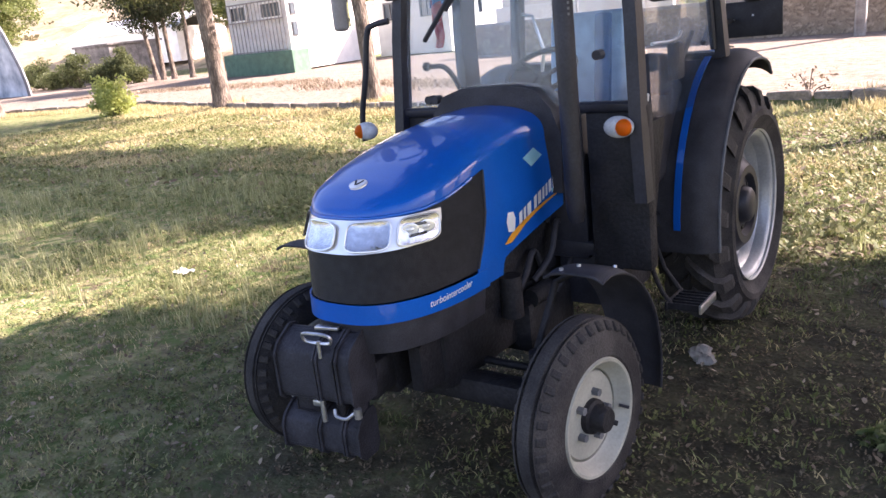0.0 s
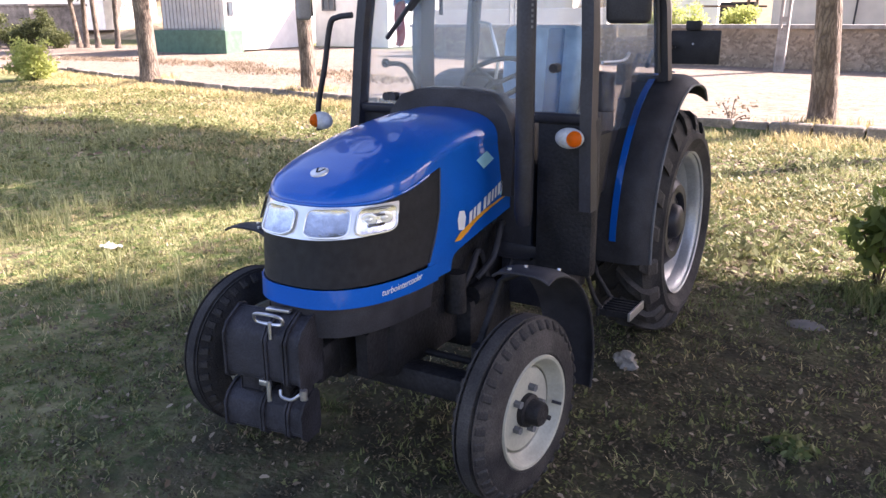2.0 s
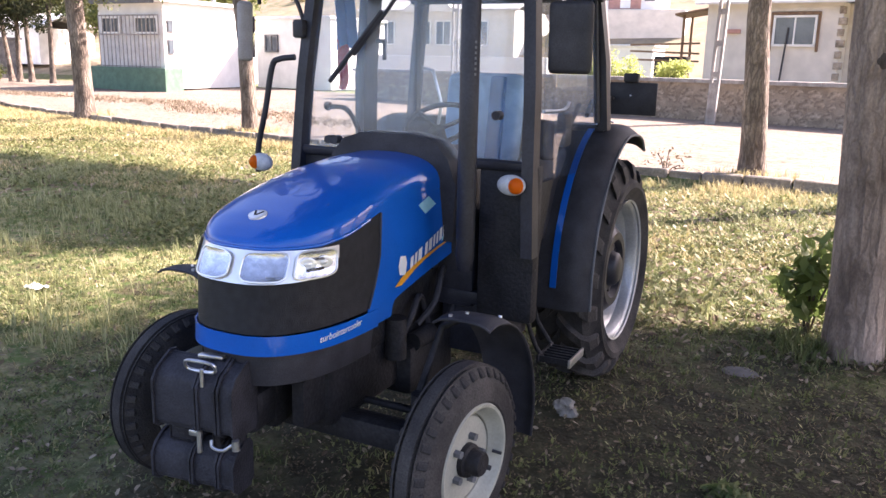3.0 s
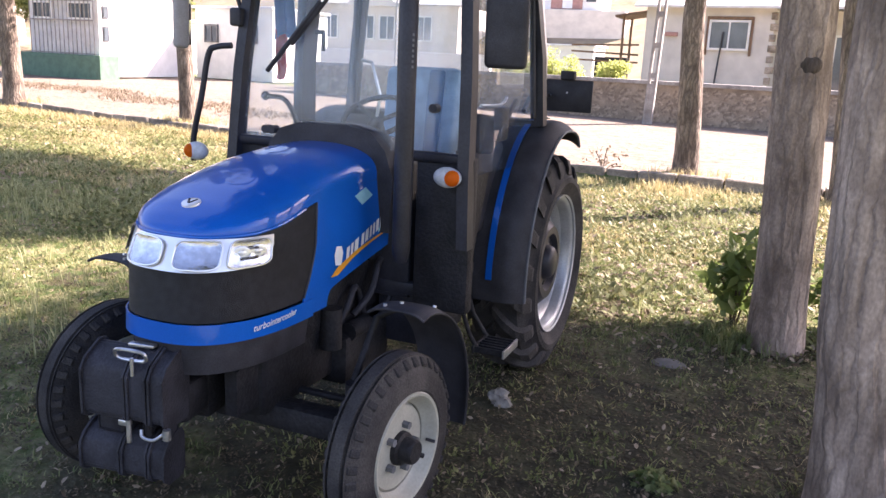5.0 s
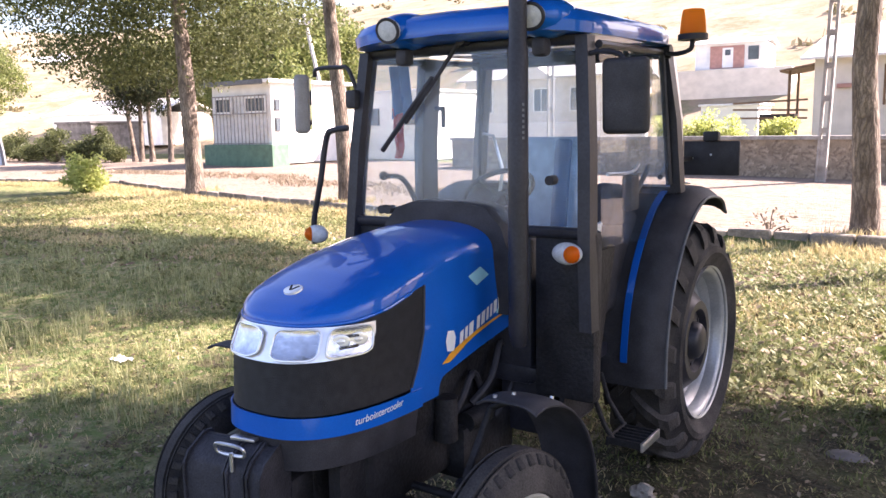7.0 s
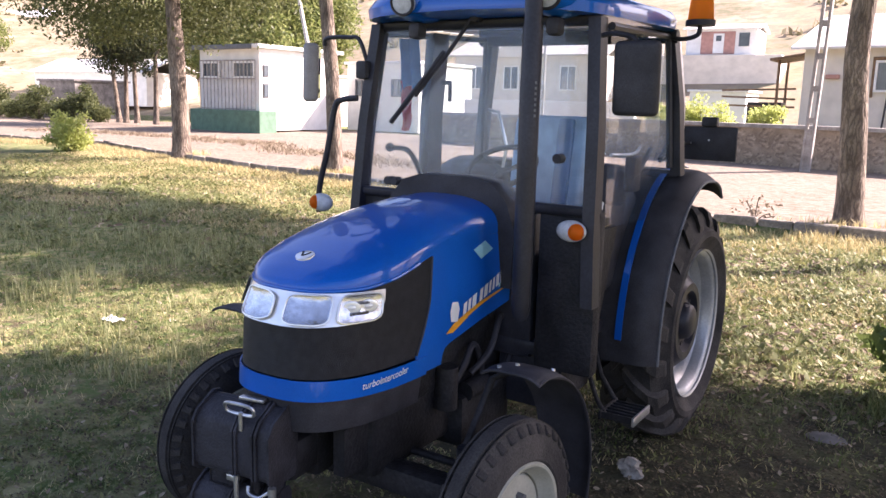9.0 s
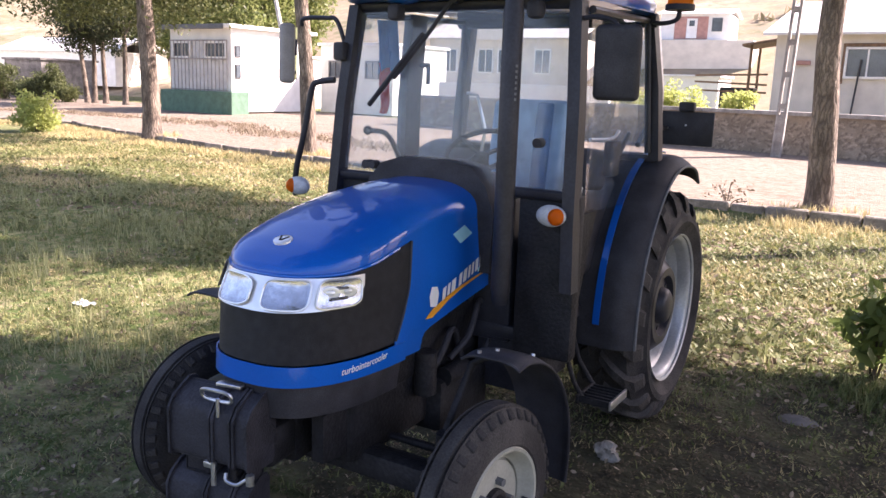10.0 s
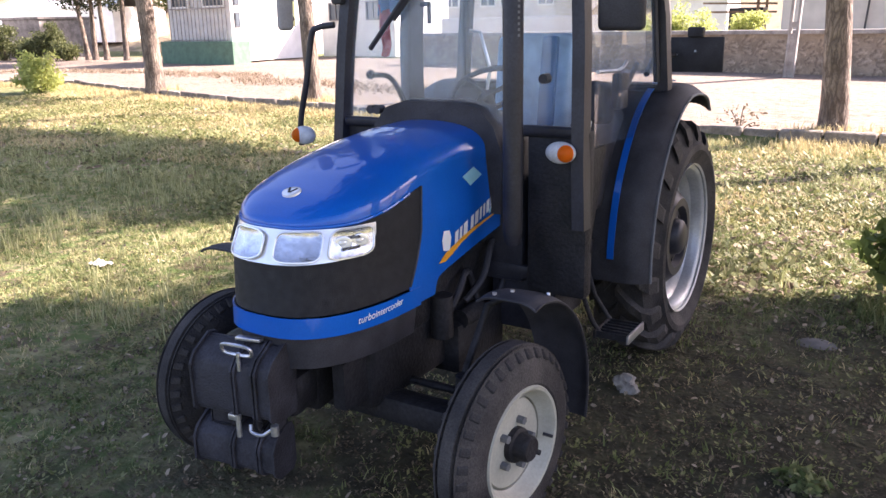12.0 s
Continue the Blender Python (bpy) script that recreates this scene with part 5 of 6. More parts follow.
# The next four crowns are unseen, shaped and placed by the shade they cast.
tree([(0.51, 10.35, 0), (0.44, 10.35, 1.5), (0.37, 10.4, 3.0), (0.6, 10.6, 6)], 0.19, 0.13, ((-3.3, 11.1, 7.0), (6.8, 1.8, 1.3)), KERB_TREE, 3, clumps=490, per=110, spread=0.55, size=0.11, group="trees along the kerb")
# Clumps given in more hang unseen apart from the crown to shade lawn at left.
tree([(2.66, 9.45, 0), (2.54, 9.5, 1.5), (2.44, 9.6, 3.2), (2.44, 9.7, 6)], 0.17, 0.13, ((5.6, 10.2, 8.0), (1.6, 1.7, 1.3)), KERB_TREE, 4, clumps=70, spread=0.7, group="trees along the kerb", more=[((0.0, 8.5, 7.0), (1.5, 0.9, 0.7), 36)])
tree([(1.955, 3.05, 0), (1.93, 3.05, 0.8), (1.875, 3.05, 2.05), (1.86, 3.15, 4.6)], 0.168, 0.150, ((1.75, 2.72, 4.95), (4.0, 2.45, 1.7)), "thick grey-brown tree trunk with a knot standing in shade", 5, M_BARKP, flare=0.1, rings_of=64, clumps=620, spread=0.45, per=70, size=0.13, group="trees by the tractor")
tree([(2.36, 0.98, 0), (2.28, 0.96, 0.5), (2.22, 0.95, 1.2), (2.15, 1.0, 4.4)], 0.20, 0.17, ((1.6, 0.4, 6.0), (3.8, 3.6, 1.9)), "thick grey-brown tree trunk with peeling bark", 6, M_BARKP, flare=0.3, rings_of=72, clumps=260, spread=0.8, per=110, size=0.14, group="trees by the tractor")
# Added tree, out of view, set where it shades tractor and ground.
tree([(5.6, 5.6, 0), (5.6, 5.6, 2.0), (5.5, 5.5, 4.6)], 0.2, 0.15, ((5.4, 5.2, 5.0), (2.5, 2.15, 1.7)), "unseen tree added to shade the tractor and lawn", 7, clumps=330, spread=0.5, per=110, size=0.12, group="trees by the tractor")
knot = part("knot", ball(B(), (-0.03, -0.145, 1.78), (0.062, 0.03, 0.055)), M_BARKD, bpy.data.objects["tree.004"])
tree([(-29.2, 12.5, 0), (-29.35, 12.5, 3), (-29.7, 12.6, 5.2), (-29.9, 12.6, 8)], 0.26, 0.17, ((-30.4, 12.9, 8.2), (3.2, 2.6, 2.4)), KERB_TREE, 8, clumps=110, per=90, spread=0.8, size=0.10, group="trees along the kerb")
# a row of slim young trees by the hut
for i, (x, y, h, lean) in enumerate(((-32.8, 22.2, 2.6, -0.35), (-32.0, 22.0, 2.7, 0.12), (-31.3, 22.1, 3.0, -0.1), (-29.8, 22.0, 2.9, 0.1))):
    tree([(x, y, 0.45), (x + lean * 0.5, y, 1.6), (x + lean, y, 2.9), (x + lean, y, 4.2)], 0.12, 0.08, ((x + lean, y, 4.3), (1.7, 1.6, 1.6)), "slim young tree with dark foliage", 20 + i, M_BARK, M_LEAFD, 5, 44, 110, 0.5, 0.07, "young trees by the hut")
# greener trees behind the hut
for i, (x, y, h, r) in enumerate(((-36, 34, 6.5, 4.8), (-35.5, 38, 6.5, 3.6), (-43, 38, 6.5, 4.5), (-53, 44, 7, 4.5), (-62, 46, 7, 5.0), (-76, 36, 7, 5.0))):
    tree([(x, y, 0.5), (x, y, 3), (x + 0.3, y, h)], 0.25, 0.12, ((x, y, h), (r, r * 0.8, 3.4)), "leafy green tree behind the hut", 30 + i, M_BARKD, M_LEAFB, 6, 150, 150, 1.0, 0.13, "trees behind the hut")


def bush(at, radii, label, seed, clumps=40, per=50, spread=0.22, size=0.06, mat=M_BUSH, name="bush", group=""):
    rng = np.random.default_rng(seed)
    t = thing(name, at, label, "bush", group)
    cents = []
    bm = B()
    for i in range(clumps):
        u = rng.normal(size=3)
        u /= np.linalg.norm(u)
        q = rng.random() ** 0.5
        c = Vector((u[0] * radii[0] * q, u[1] * radii[1] * q, radii[2] * (1 + u[2] * q)))
        cents.append(tuple(c))
        if i % 3 == 0:
            tube(bm, smooth_path([(c.x * 0.1, c.y * 0.1, -0.03), (c.x * 0.5, c.y * 0.5, c.z * 0.6), c], 4), 0.008, 5)
    part("stems", bm, M_BARKD, t)
    v, f = leaf_cloud(cents, per, spread, size, rng)
    me = bpy.data.meshes.new("foliage")
    me.from_pydata(v, [], f)
    me.materials.append(mat)
    new("foliage", me).parent = t
    return t


bush((-20.6, 11.9, 0), (0.62, 0.5, 0.60), "bright green sunlit bush beside the kerb", 41, 46, 60, 0.30, 0.065)
bush((-30.2, 10.7, 0), (1.0, 0.8, 1.0), "bright green sunlit bush beside the kerb", 45, 70, 60, 0.3, 0.10)
bush((1.68, 3.40, 0.02), (0.17, 0.15, 0.30), "leafy green sapling growing at a tree's foot", 42, 22, 10, 0.14, 0.070, M_LEAFS, "sapling")
bush((2.36, 3.55, 0.0), (0.20, 0.2, 0.26), "leafy green sapling growing at a tree's foot", 43, 22, 12, 0.13, 0.062, M_LEAFS, "sapling")
bush((1.525, 0.88, -0.015), (0.065, 0.06, 0.018), "low green weed rosette on soil", 44, 26, 16, 0.06, 0.024, M_GRASS, "weed")
bush((-0.70, 10.05, 0.15), (0.42, 0.12, 0.22), "dry twiggy weed standing on the kerb", 47, 16, 7, 0.10, 0.03, M_DEAD, "dry_weed")
for i, (x, y) in enumerate(((-5.5, 21.8), (-4.9, 21.7), (-4.3, 21.6), (-3.15, 21.3), (-2.85, 21.2), (-6.3, 22.0))):
    bush((x, y, 0.6), (0.48, 0.35, 0.72 if x < -4 else 0.62), "yellow-green shrub behind the stone wall", 50 + i, 36, 60, 0.26, 0.05, M_BUSH, "shrub", "shrubs behind the wall")

for i, (x, y) in enumerate(((-47.5, 23.0), (-45.8, 22.6), (-44.2, 22.6), (-42.4, 22.2), (-41.0, 22.4), (-39.6, 22.2), (-38.4, 22.6), (-37.2, 22.4), (-36.1, 22.7), (-35.0, 22.5))):
    bush((x, y, 0.35), (1.0, 0.5, 0.42 + 0.22 * (i % 3)), "dark weedy shrub below the grey shed", 90 + i, 40, 70, 0.34, 0.065, M_LEAF, "shrub", "shrubs below the shed")

# ---- the stone wall along the road ----
stone_wall = tagged(new("wall_stone"), "rough mortared stone wall with concrete coping along the road", "wall", kind="structure")
WX = [-14.5 + 0.5 * i for i in range(54)]
bm = B()
patch(bm, lambda u, v: Vector((WX[round(u * 53)], wall_y(WX[round(u * 53)]) + 0.03, 0.15 + v * 1.15)), 53, 1, -0.30)
part("wall_core", bm, M_MORTAR, stone_wall, smooth=False)
bm = B()
for i in range(17):
    x0 = -14.5 + 1.55 * i
    box(bm, (x0 + 0.75, wall_y(x0 + 0.75) + 0.17, 1.345), (1.578, 0.44, 0.10), 0.006, pose(0, 0, 0, 0, 0, math.degrees(math.atan(-0.21))), 1)
part("coping", bm, M_POLE, stone_wall, "pale concrete coping")
stone_shapes = []
for i in range(10):
    bm = B()
    bmesh.ops.create_icosphere(bm, subdivisions=1, radius=0.5)
    for v in bm.verts:
        v.co = Vector((v.co.x, v.co.y * 0.35, v.co.z)) * (1 + 0.35 * noise.noise(v.co * 2.1 + Vector((i * 7, 0, 0))))
    me = bpy.data.meshes.new("stone")
    bm.to_mesh(me)
    bm.free()
    me.materials.append(M_WALLSTONE)
    stone_shapes.append(me)
count = 0
for row in range(4):
    x = -14.3 + random.uniform(0, 0.3)
    while x < 4.2 and count < 300:
        w = random.uniform(0.22, 0.46) * (1.35 if x < -8 else 1.0)
        ob = new("stone", stone_shapes[random.randrange(10)])
        ob.parent = stone_wall
        ob.matrix_basis = pose(x + w / 2, wall_y(x + w / 2) + 0.02, 0.30 + row * 0.265 + random.uniform(-0.09, 0.09), 0, random.uniform(-40, 40), -11.9) @ Matrix.Diagonal((w * 1.0, 0.05, random.uniform(0.20, 0.36), 1))
        x += w
        count += 1


# ---- buildings ----
def block(name, x0, x1, y0, y1, z0, z1, mat, parent, label=""):
    bm = B()
    box(bm, ((x0 + x1) / 2, (y0 + y1) / 2, (z0 + z1) / 2), (x1 - x0, y1 - y0, z1 - z0), 0.015, None, 1)
    return part(name, bm, mat, parent, label, False)


def window(parent, x0, x1, y, z0, z1, frame_mat, bars=1, name="window"):
    """A window in a wall that faces -y: frame, mullions and a dark pane set back."""
    bm = B()
    f = 0.07
    for c, s in ((((x0 + x1) / 2, y - 0.03, z0), (x1 - x0 + f, 0.10, f)), (((x0 + x1) / 2, y - 0.03, z1), (x1 - x0 + f, 0.10, f)), ((x0, y - 0.03, (z0 + z1) / 2), (f, 0.10, z1 - z0)), ((x1, y - 0.03, (z0 + z1) / 2), (f, 0.10, z1 - z0))):
        box(bm, c, s)
    for k in range(bars):
        x = x0 + (x1 - x0) * (k + 1) / (bars + 1)
        box(bm, (x, y - 0.02, (z0 + z1) / 2), (0.05, 0.07, z1 - z0))
    w = part(name, bm, frame_mat, parent, smooth=False)
    bm = B()
    box(bm, ((x0 + x1) / 2, y - 0.012, (z0 + z1) / 2), (x1 - x0 - f, 0.02, z1 - z0 - f))
    part("pane", bm, M_PANE, w, smooth=False)
    return w


def gable(bm, x0, x1, y0, y1, z, h, over=0.25, t=0.08, axis="x"):
    """A pitched roof; its ridge runs along the axis."""
    if axis == "x":
        ym = (y0 + y1) / 2
        prism(bm, [(y0 - over, z - 0.05), (ym, z + h), (y1 + over, z - 0.05), (y1 + over, z - 0.05 + t), (ym, z + h + t), (y0 - over, z - 0.05 + t)], "x", x0 - over, x1 + over)
    else:
        xm = (x0 + x1) / 2
        prism(bm, [(x0 - over, z - 0.05), (xm, z + h), (x1 + over, z - 0.05), (x1 + over, z - 0.05 + t), (xm, z + h + t), (x0 - over, z - 0.05 + t)], "y", y0 - over, y1 + over)


def set_at(t, x, y, z, turn=0.0):
    t.matrix_basis = pose(x, y, z, 0, 0, turn)


# white hut with a barred front and a green plinth
hut = thing("hut", (0, 0, 0), "small white flat-roofed hut with barred window front and green plinth", "hut")
block("wall", 0, 3.75, 0.0, 4.6, 0.0, 3.35, M_WHITE, hut)
block("roof", -0.15, 3.95, -0.25, 4.9, 3.35, 3.50, M_WHITE, hut, "thin flat roof slab with a dark fascia")
block("fascia", -0.17, 3.60, -0.29, -0.252, 3.30, 3.50, M_GREYP, hut)
block("plinth", -0.3, 4.1, -0.35, 0.6, -0.3, 0.82, M_GREENP, hut, "green painted plinth wall")
block("front_opening", 0.1, 3.62, -0.012, 0.02, 0.85, 2.85, M_TILE, hut)
for k in range(16):
    bm = B()
    x = 0.12 + 3.48 * k / 15
    cyl(bm, (x, -0.10, 0.82), (x, -0.10, 2.86), 0.022, n=6)
    part("bar", bm, M_POLE, hut)
bm = B()
for z in (0.86, 2.12, 2.86):
    box(bm, (1.86, -0.10, z), (3.52, 0.03, 0.05))
part("bar_rail", bm, M_POLE, hut, smooth=False)
window(hut, 0.30, 1.35, -0.02, 2.18, 2.78, M_WHITE)
window(hut, 2.25, 3.5, -0.02, 2.18, 2.78, M_WHITE)
for z0, z1 in ((1.35, 1.95), (2.2, 2.7)):
    side = block("side_window", 3.752, 3.79, 0.18, 0.48, z0, z1, M_GREYP, hut)
    block("pane", 3.791, 3.797, 0.22, 0.44, z0 + 0.06, z1 - 0.06, M_PANE, side)
set_at(hut, -26.7, 22.0, 0.38, -2)

# long pale building behind the hut
annex = thing("annex", (0, 0, 0), "low white storage building with small windows", "building")
block("wall", 0, 4.3, 0, 4.0, 0, 3.0, M_WHITE, annex)
block("roof", -0.1, 4.4, -0.15, 4.1, 3.0, 3.12, M_TILE, annex)
for k in range(2):
    window(annex, 0.6 + 2.2 * k, 1.3 + 2.2 * k, -0.01, 1.6, 2.3, M_GREYP)
set_at(annex, -23.0, 27.5, 0.36, -4)

# cream house behind the wall
house = thing("house", (0, 0, 0), "cream rendered single-storey house with pale sheet roof", "house")
block("wall", 0, 4.2, 0, 7.0, 0, 3.3, M_CREAM, house)
bm = B()
gable(bm, 0, 9.2, 0, 7.0, 3.3, 1.3, 0.35)
part("roof", bm, M_TILE, house, "pale corrugated sheet roof", False)
block("wall", 4.2, 9.0, 1.2, 7.0, 0, 3.3, M_CREAM, house)
window(house, 2.2, 3.45, -0.01, 1.95, 2.85, M_WHITE, 1)
block("shutter_frame", 2.08, 2.16, -0.07, -0.02, 1.75, 2.95, M_WOOD, house)
block("shutter_frame", 3.50, 3.58, -0.07, -0.02, 1.75, 2.95, M_WOOD, house)
block("lintel", 2.08, 3.58, -0.08, -0.02, 2.90, 3.0, M_WOOD, house)
for k in range(9):
    block("quoin", 4.08, 4.26 + 0.06 * (k % 2), -0.05, 0.2, 0.2 + 0.34 * k, 0.2 + 0.34 * k + 0.22, M_WALLSTONE, house)
window(house, 5.4, 7.6, 1.19, 0.4, 2.5, M_WHITE, 3)
block("bracket", 0.72, 1.15, -0.10, -0.002, 2.32, 2.46, M_PINK, house, "small rusty wall bracket")
set_at(house, -3.15, 27.0, 0.48, -7)
pipe = B()
cyl(pipe, (2.5, -0.12, 0.2), (2.65, -0.12, 2.5), 0.03, n=8)
part("pipe", pipe, M_DARK, house)

# open lean-to beside the house
shed = thing("shed", (0, 0, 0), "small open wooden lean-to shed with dark roof", "shed")
for x in (0.05, 1.0):
    for y in (0.0, 1.6):
        bm = B()
        box(bm, (x, y, 0.85), (0.09, 0.09, 2.1), 0.01, None, 1)
        part("post", bm, M_WOOD, shed, smooth=False)
bm = B()
box(bm, (0.5, 0.8, 1.93), (1.5, 2.2, 0.08), 0, pose(0, 0, 0, 0, -9, 0))
part("roof", bm, M_WOOD, shed, smooth=False)
for z in (0.15, 0.45, 0.75):
    bm = B()
    box(bm, (-0.6, 0, z), (2.6, 0.05, 0.07), 0, pose(0, 0, 0, 0, random.uniform(-3, 3), 0))
    part("fence_rail", bm, M_WOOD, shed, smooth=False)
bm = B()
box(bm, (-0.4, 0.6, -0.1), (1.2, 0.8, 0.8), 0.02)
part("trough", bm, M_DARK, shed, smooth=False)
set_at(shed, -4.45, 29.5, 1.75)

# small white house up the slope, with a faded red middle
cottage = thing("cottage", (0, 0, 0), "small white cottage with faded red front and white door", "house")
block("wall", 0, 3.9, 0, 3.5, -0.1, 1.85, M_WHITE, cottage)
block("retaining_wall", -1.6, 5.4, -0.7, 3.6, -3.4, -0.1, M_CREAM, cottage, "pale rubble terrace wall")
bm = B()
gable(bm, 0, 3.9, 0, 3.5, 1.85, 0.45, 0.2)
part("roof", bm, M_TILE, cottage, "", False)
block("front", 0.85, 2.75, -0.06, 0.0, 0.0, 1.65, M_PINK, cottage, "faded red front")
dr = block("door", 1.55, 2.15, -0.10, -0.062, 0.05, 1.50, M_WHITE, cottage, "white door with small panes")
block("pane", 1.70, 2.0, -0.115, -0.101, 0.95, 1.35, M_PANE, dr)
window(cottage, 3.0, 3.5, -0.01, 0.6, 1.5, M_PANE, 0)
cottage.matrix_basis = pose(-12.6, 45.0, 4.80, 0, 0, 4) @ Matrix.Diagonal((0.97, 0.97, 0.75, 1))

# white store below it
store = thing("store", (0, 0, 0), "low whitewashed outbuilding with flat roof", "shed")
block("wall", 0, 2.5, 0, 2.0, -1.2, 0.95, M_WHITE, store)
block("roof", -0.1, 2.6, -0.1, 2.1, 0.95, 1.05, M_TILE, store)
set_at(store, -9.2, 35.0, 1.55, -3)

# house seen through the cab
villa = thing("villa", (0, 0, 0), "cream village house with a front gable and paired windows", "house")
block("wall", 0, 9.5, 0, 6, -1.2, 3.0, M_CREAM, villa)
bm = B()
gable(bm, 0, 9.5, 0, 6, 3.0, 1.3, 0.4)
part("roof", bm, M_CONCRETE, villa, "grey-brown pitched roof", False)
bm = B()
prism(bm, [(2.6, 2.9), (4.4, 4.1), (6.2, 2.9)], "y", -0.5, 1.5)
part("front_gable", bm, M_CREAM, villa, "", False)
for x in (1.0, 3.4, 4.7, 7.0):
    window(villa, x, x + 0.95, -0.01, 1.1, 2.4, M_WHITE, 1)
set_at(villa, -25.0, 40.0, 1.5, 0)
# low white wall before it
gw = thing("garden_wall", (0, 0, 0), "low whitewashed garden wall", "wall")
block("wall", 0, 7, 0, 0.25, 0, 1.55, M_WHITE, gw)
set_at(gw, -15.0, 25.0, 0.34, -2)

# house up the far slope
far_house = thing("house", (0, 0, 0), "small far village house with pale blue sheet roof", "house")
block("wall", 0, 9.0, 0, 6.0, -4.0, 1.6, M_CREAM, far_house)
bm = B()
gable(bm, 0, 9.0, 0, 6.0, 1.6, 1.4, 0.4)
part("roof", bm, M_TILE, far_house, "pale blue-grey sheet roof", False)
block("chimney", 6.5, 7.2, 2.6, 3.3, 2.0, 3.6, M_WHITE, far_house)
set_at(far_house, -131.5, 70.0, 11.6, 20)

# ruined dark stone shed, left of the young trees
ruin = thing("stone_shed", (0, 0, 0), "low dark grey stone shed with flat top", "shed")
block("wall", 0, 3.1, 0, 3.5, -0.4, 2.0, M_RUIN, ruin)
block("roof", -0.1, 3.2, -0.1, 3.6, 2.0, 2.12, M_RUIN, ruin)
set_at(ruin, -42.5, 24.0, 0.35, 3)
barn = thing("barn", (0, 0, 0), "low white barn with pale pitched roof", "barn")
block("wall", 0, 12, 0, 5, -0.5, 1.9, M_WHITE, barn)
bm = B()
gable(bm, 0, 12, 0, 5, 1.9, 1.0, 0.3)
part("roof", bm, M_TILE, barn, "", False)
set_at(barn, -60, 34, 1.4, 6)
for i, (x, y, w, h) in enumerate(((-46, 44, 8, 2.2), (-33, 30, 6, 2.0))):
    b2 = thing("outbuilding", (0, 0, 0), "pale distant village outbuilding", "building")
    block("wall", 0, w, 0, 4, -1.0, h, M_WHITE, b2)
    block("roof", -0.1, w + 0.1, -0.1, 4.1, h, h + 0.12, M_TILE, b2)
    set_at(b2, x, y, 0.9, 0)

# arched hall with a blotched pale end wall
hall = thing("painted_hall", (0, 0, 0), "arched blue-grey hall with white blotched paint on its end wall", "hall")
ARCH = [(-39.4, 0.1), (-39.5, 0.9), (-39.75, 1.7), (-40.15, 2.5), (-40.6, 3.3), (-41.2, 4.2), (-41.9, 4.55)]
bm = B()
prism(bm, [(-52.0, 0.1)] + ARCH + [(-52.0, 4.55)], "y", 19.3, 26.0)
for v in bm.verts:
    v.co.x -= 2.2 * (v.co.y - 19.3)
part("wall", bm, M_TARP, hall, "blue-grey wall blotched with white paint", False)
bm = B()
prism(bm, [(-52.3, 4.56), (-41.7, 4.56), (-44.5, 6.3), (-52.3, 6.6)], "y", 19.1, 26.2)
for v in bm.verts:
    v.co.x -= 2.2 * (v.co.y - 19.3)
part("roof", bm, M_TILE, hall, "pale sheet roof", False)
part("edge_trim", tube(B(), [(x + 0.05, 19.25, z) for x, z in ARCH] + [(-52.0, 19.25, 4.56)], 0.11, 6), M_GREYP, hall)

# lattice concrete pole leaning against the wall side, and the far service pole
pole = thing("utility_pole", (-1.5, 18.95, 0.28), "leaning pale concrete utility pole with ladder openings", "utility pole")
for dx in (-0.10, 0.10):
    bm = B()
    box(bm, (dx * 0.85 + 0.125, 0, 4.2), (0.062, 0.20, 8.6), 0.008, pose(0, 0, 0, 0, 1.75, 0), 1)
    part("post", bm, M_POLE, pole, smooth=False)
for k in range(11):
    bm = B()
    z = 0.5 + 0.75 * k
    box(bm, (0.0305 * z - 0.003, 0, z), (0.13, 0.16, 0.13 if k else 1.1))
    part("rung", bm, M_POLE, pole, smooth=False)
twin = thing("utility_pole", (-10.0, 21.6, 0.3), "slender pale twin-post pole behind the garden", "utility pole")
for dx in (-0.09, 0.09):
    part("post", tube(B(), [(dx, 0, 0), (dx, 0, 6.5)], 0.04, 8), M_CONCRETE, twin)
for k in range(6):
    part("rung", box(B(), (0, 0, 1.0 + 1.0 * k), (0.12, 0.05, 0.10)), M_CONCRETE, twin, smooth=False)
fp = thing("service_pole", (-26.9, 30, 0.5), "thin white service pole with crossarm", "utility pole")
bm = B()
tube(bm, [(0, 0, 0), (-0.8, 0, 3.7), (-1.72, 0, 7.3)], [0.13, 0.11, 0.09], 8)
part("post", bm, M_CONCRETE, fp)
bm = B()
box(bm, (-1.62, 0, 6.85), (0.95, 0.10, 0.10))
part("crossarm", bm, M_CONCRETE, fp, smooth=False)
for dx in (-0.42, 0.0, 0.42):
    part("insulator", cyl(B(), (-1.62 + dx, 0, 6.9), (-1.62 + dx, 0, 7.1), 0.05, 0.03, 8), M_WHITE, fp)
for dx, dz in ((-0.42, 0.0), (0.42, -0.18)):
    cable = tube(B(), [(-28.52 + dx - 3.0 * k, 30 - 0.3 * k, 7.6 + dz + 0.30 * k - 0.035 * k * (9 - k)) for k in range(10)], 0.016, 5)
    tagged(part("power_cable", cable, M_CONCRETE), "thin pale overhead power cable strung from a pole", "cable", "overhead cables")

# dry scrub dotted over the hillside
rs = np.random.default_rng(77)
spots = []
while len(spots) < 900:
    x, y = rs.uniform(-190, 120), 44 + 190 * rs.random() ** 1.4
    if noise.noise((x * 0.03, y * 0.06, 4)) + rs.uniform(-0.3, 0.3) > 0.05:
        spots.append((x, y, ground_z(x, y) + 0.2))
v, f = leaf_cloud(spots, 16, 0.75, 0.34, rs, 0.4)
bulk("hill_scrub", v, f, M_SCRUB, "low olive-brown scrub scattered over the dry hillside", "scrub")

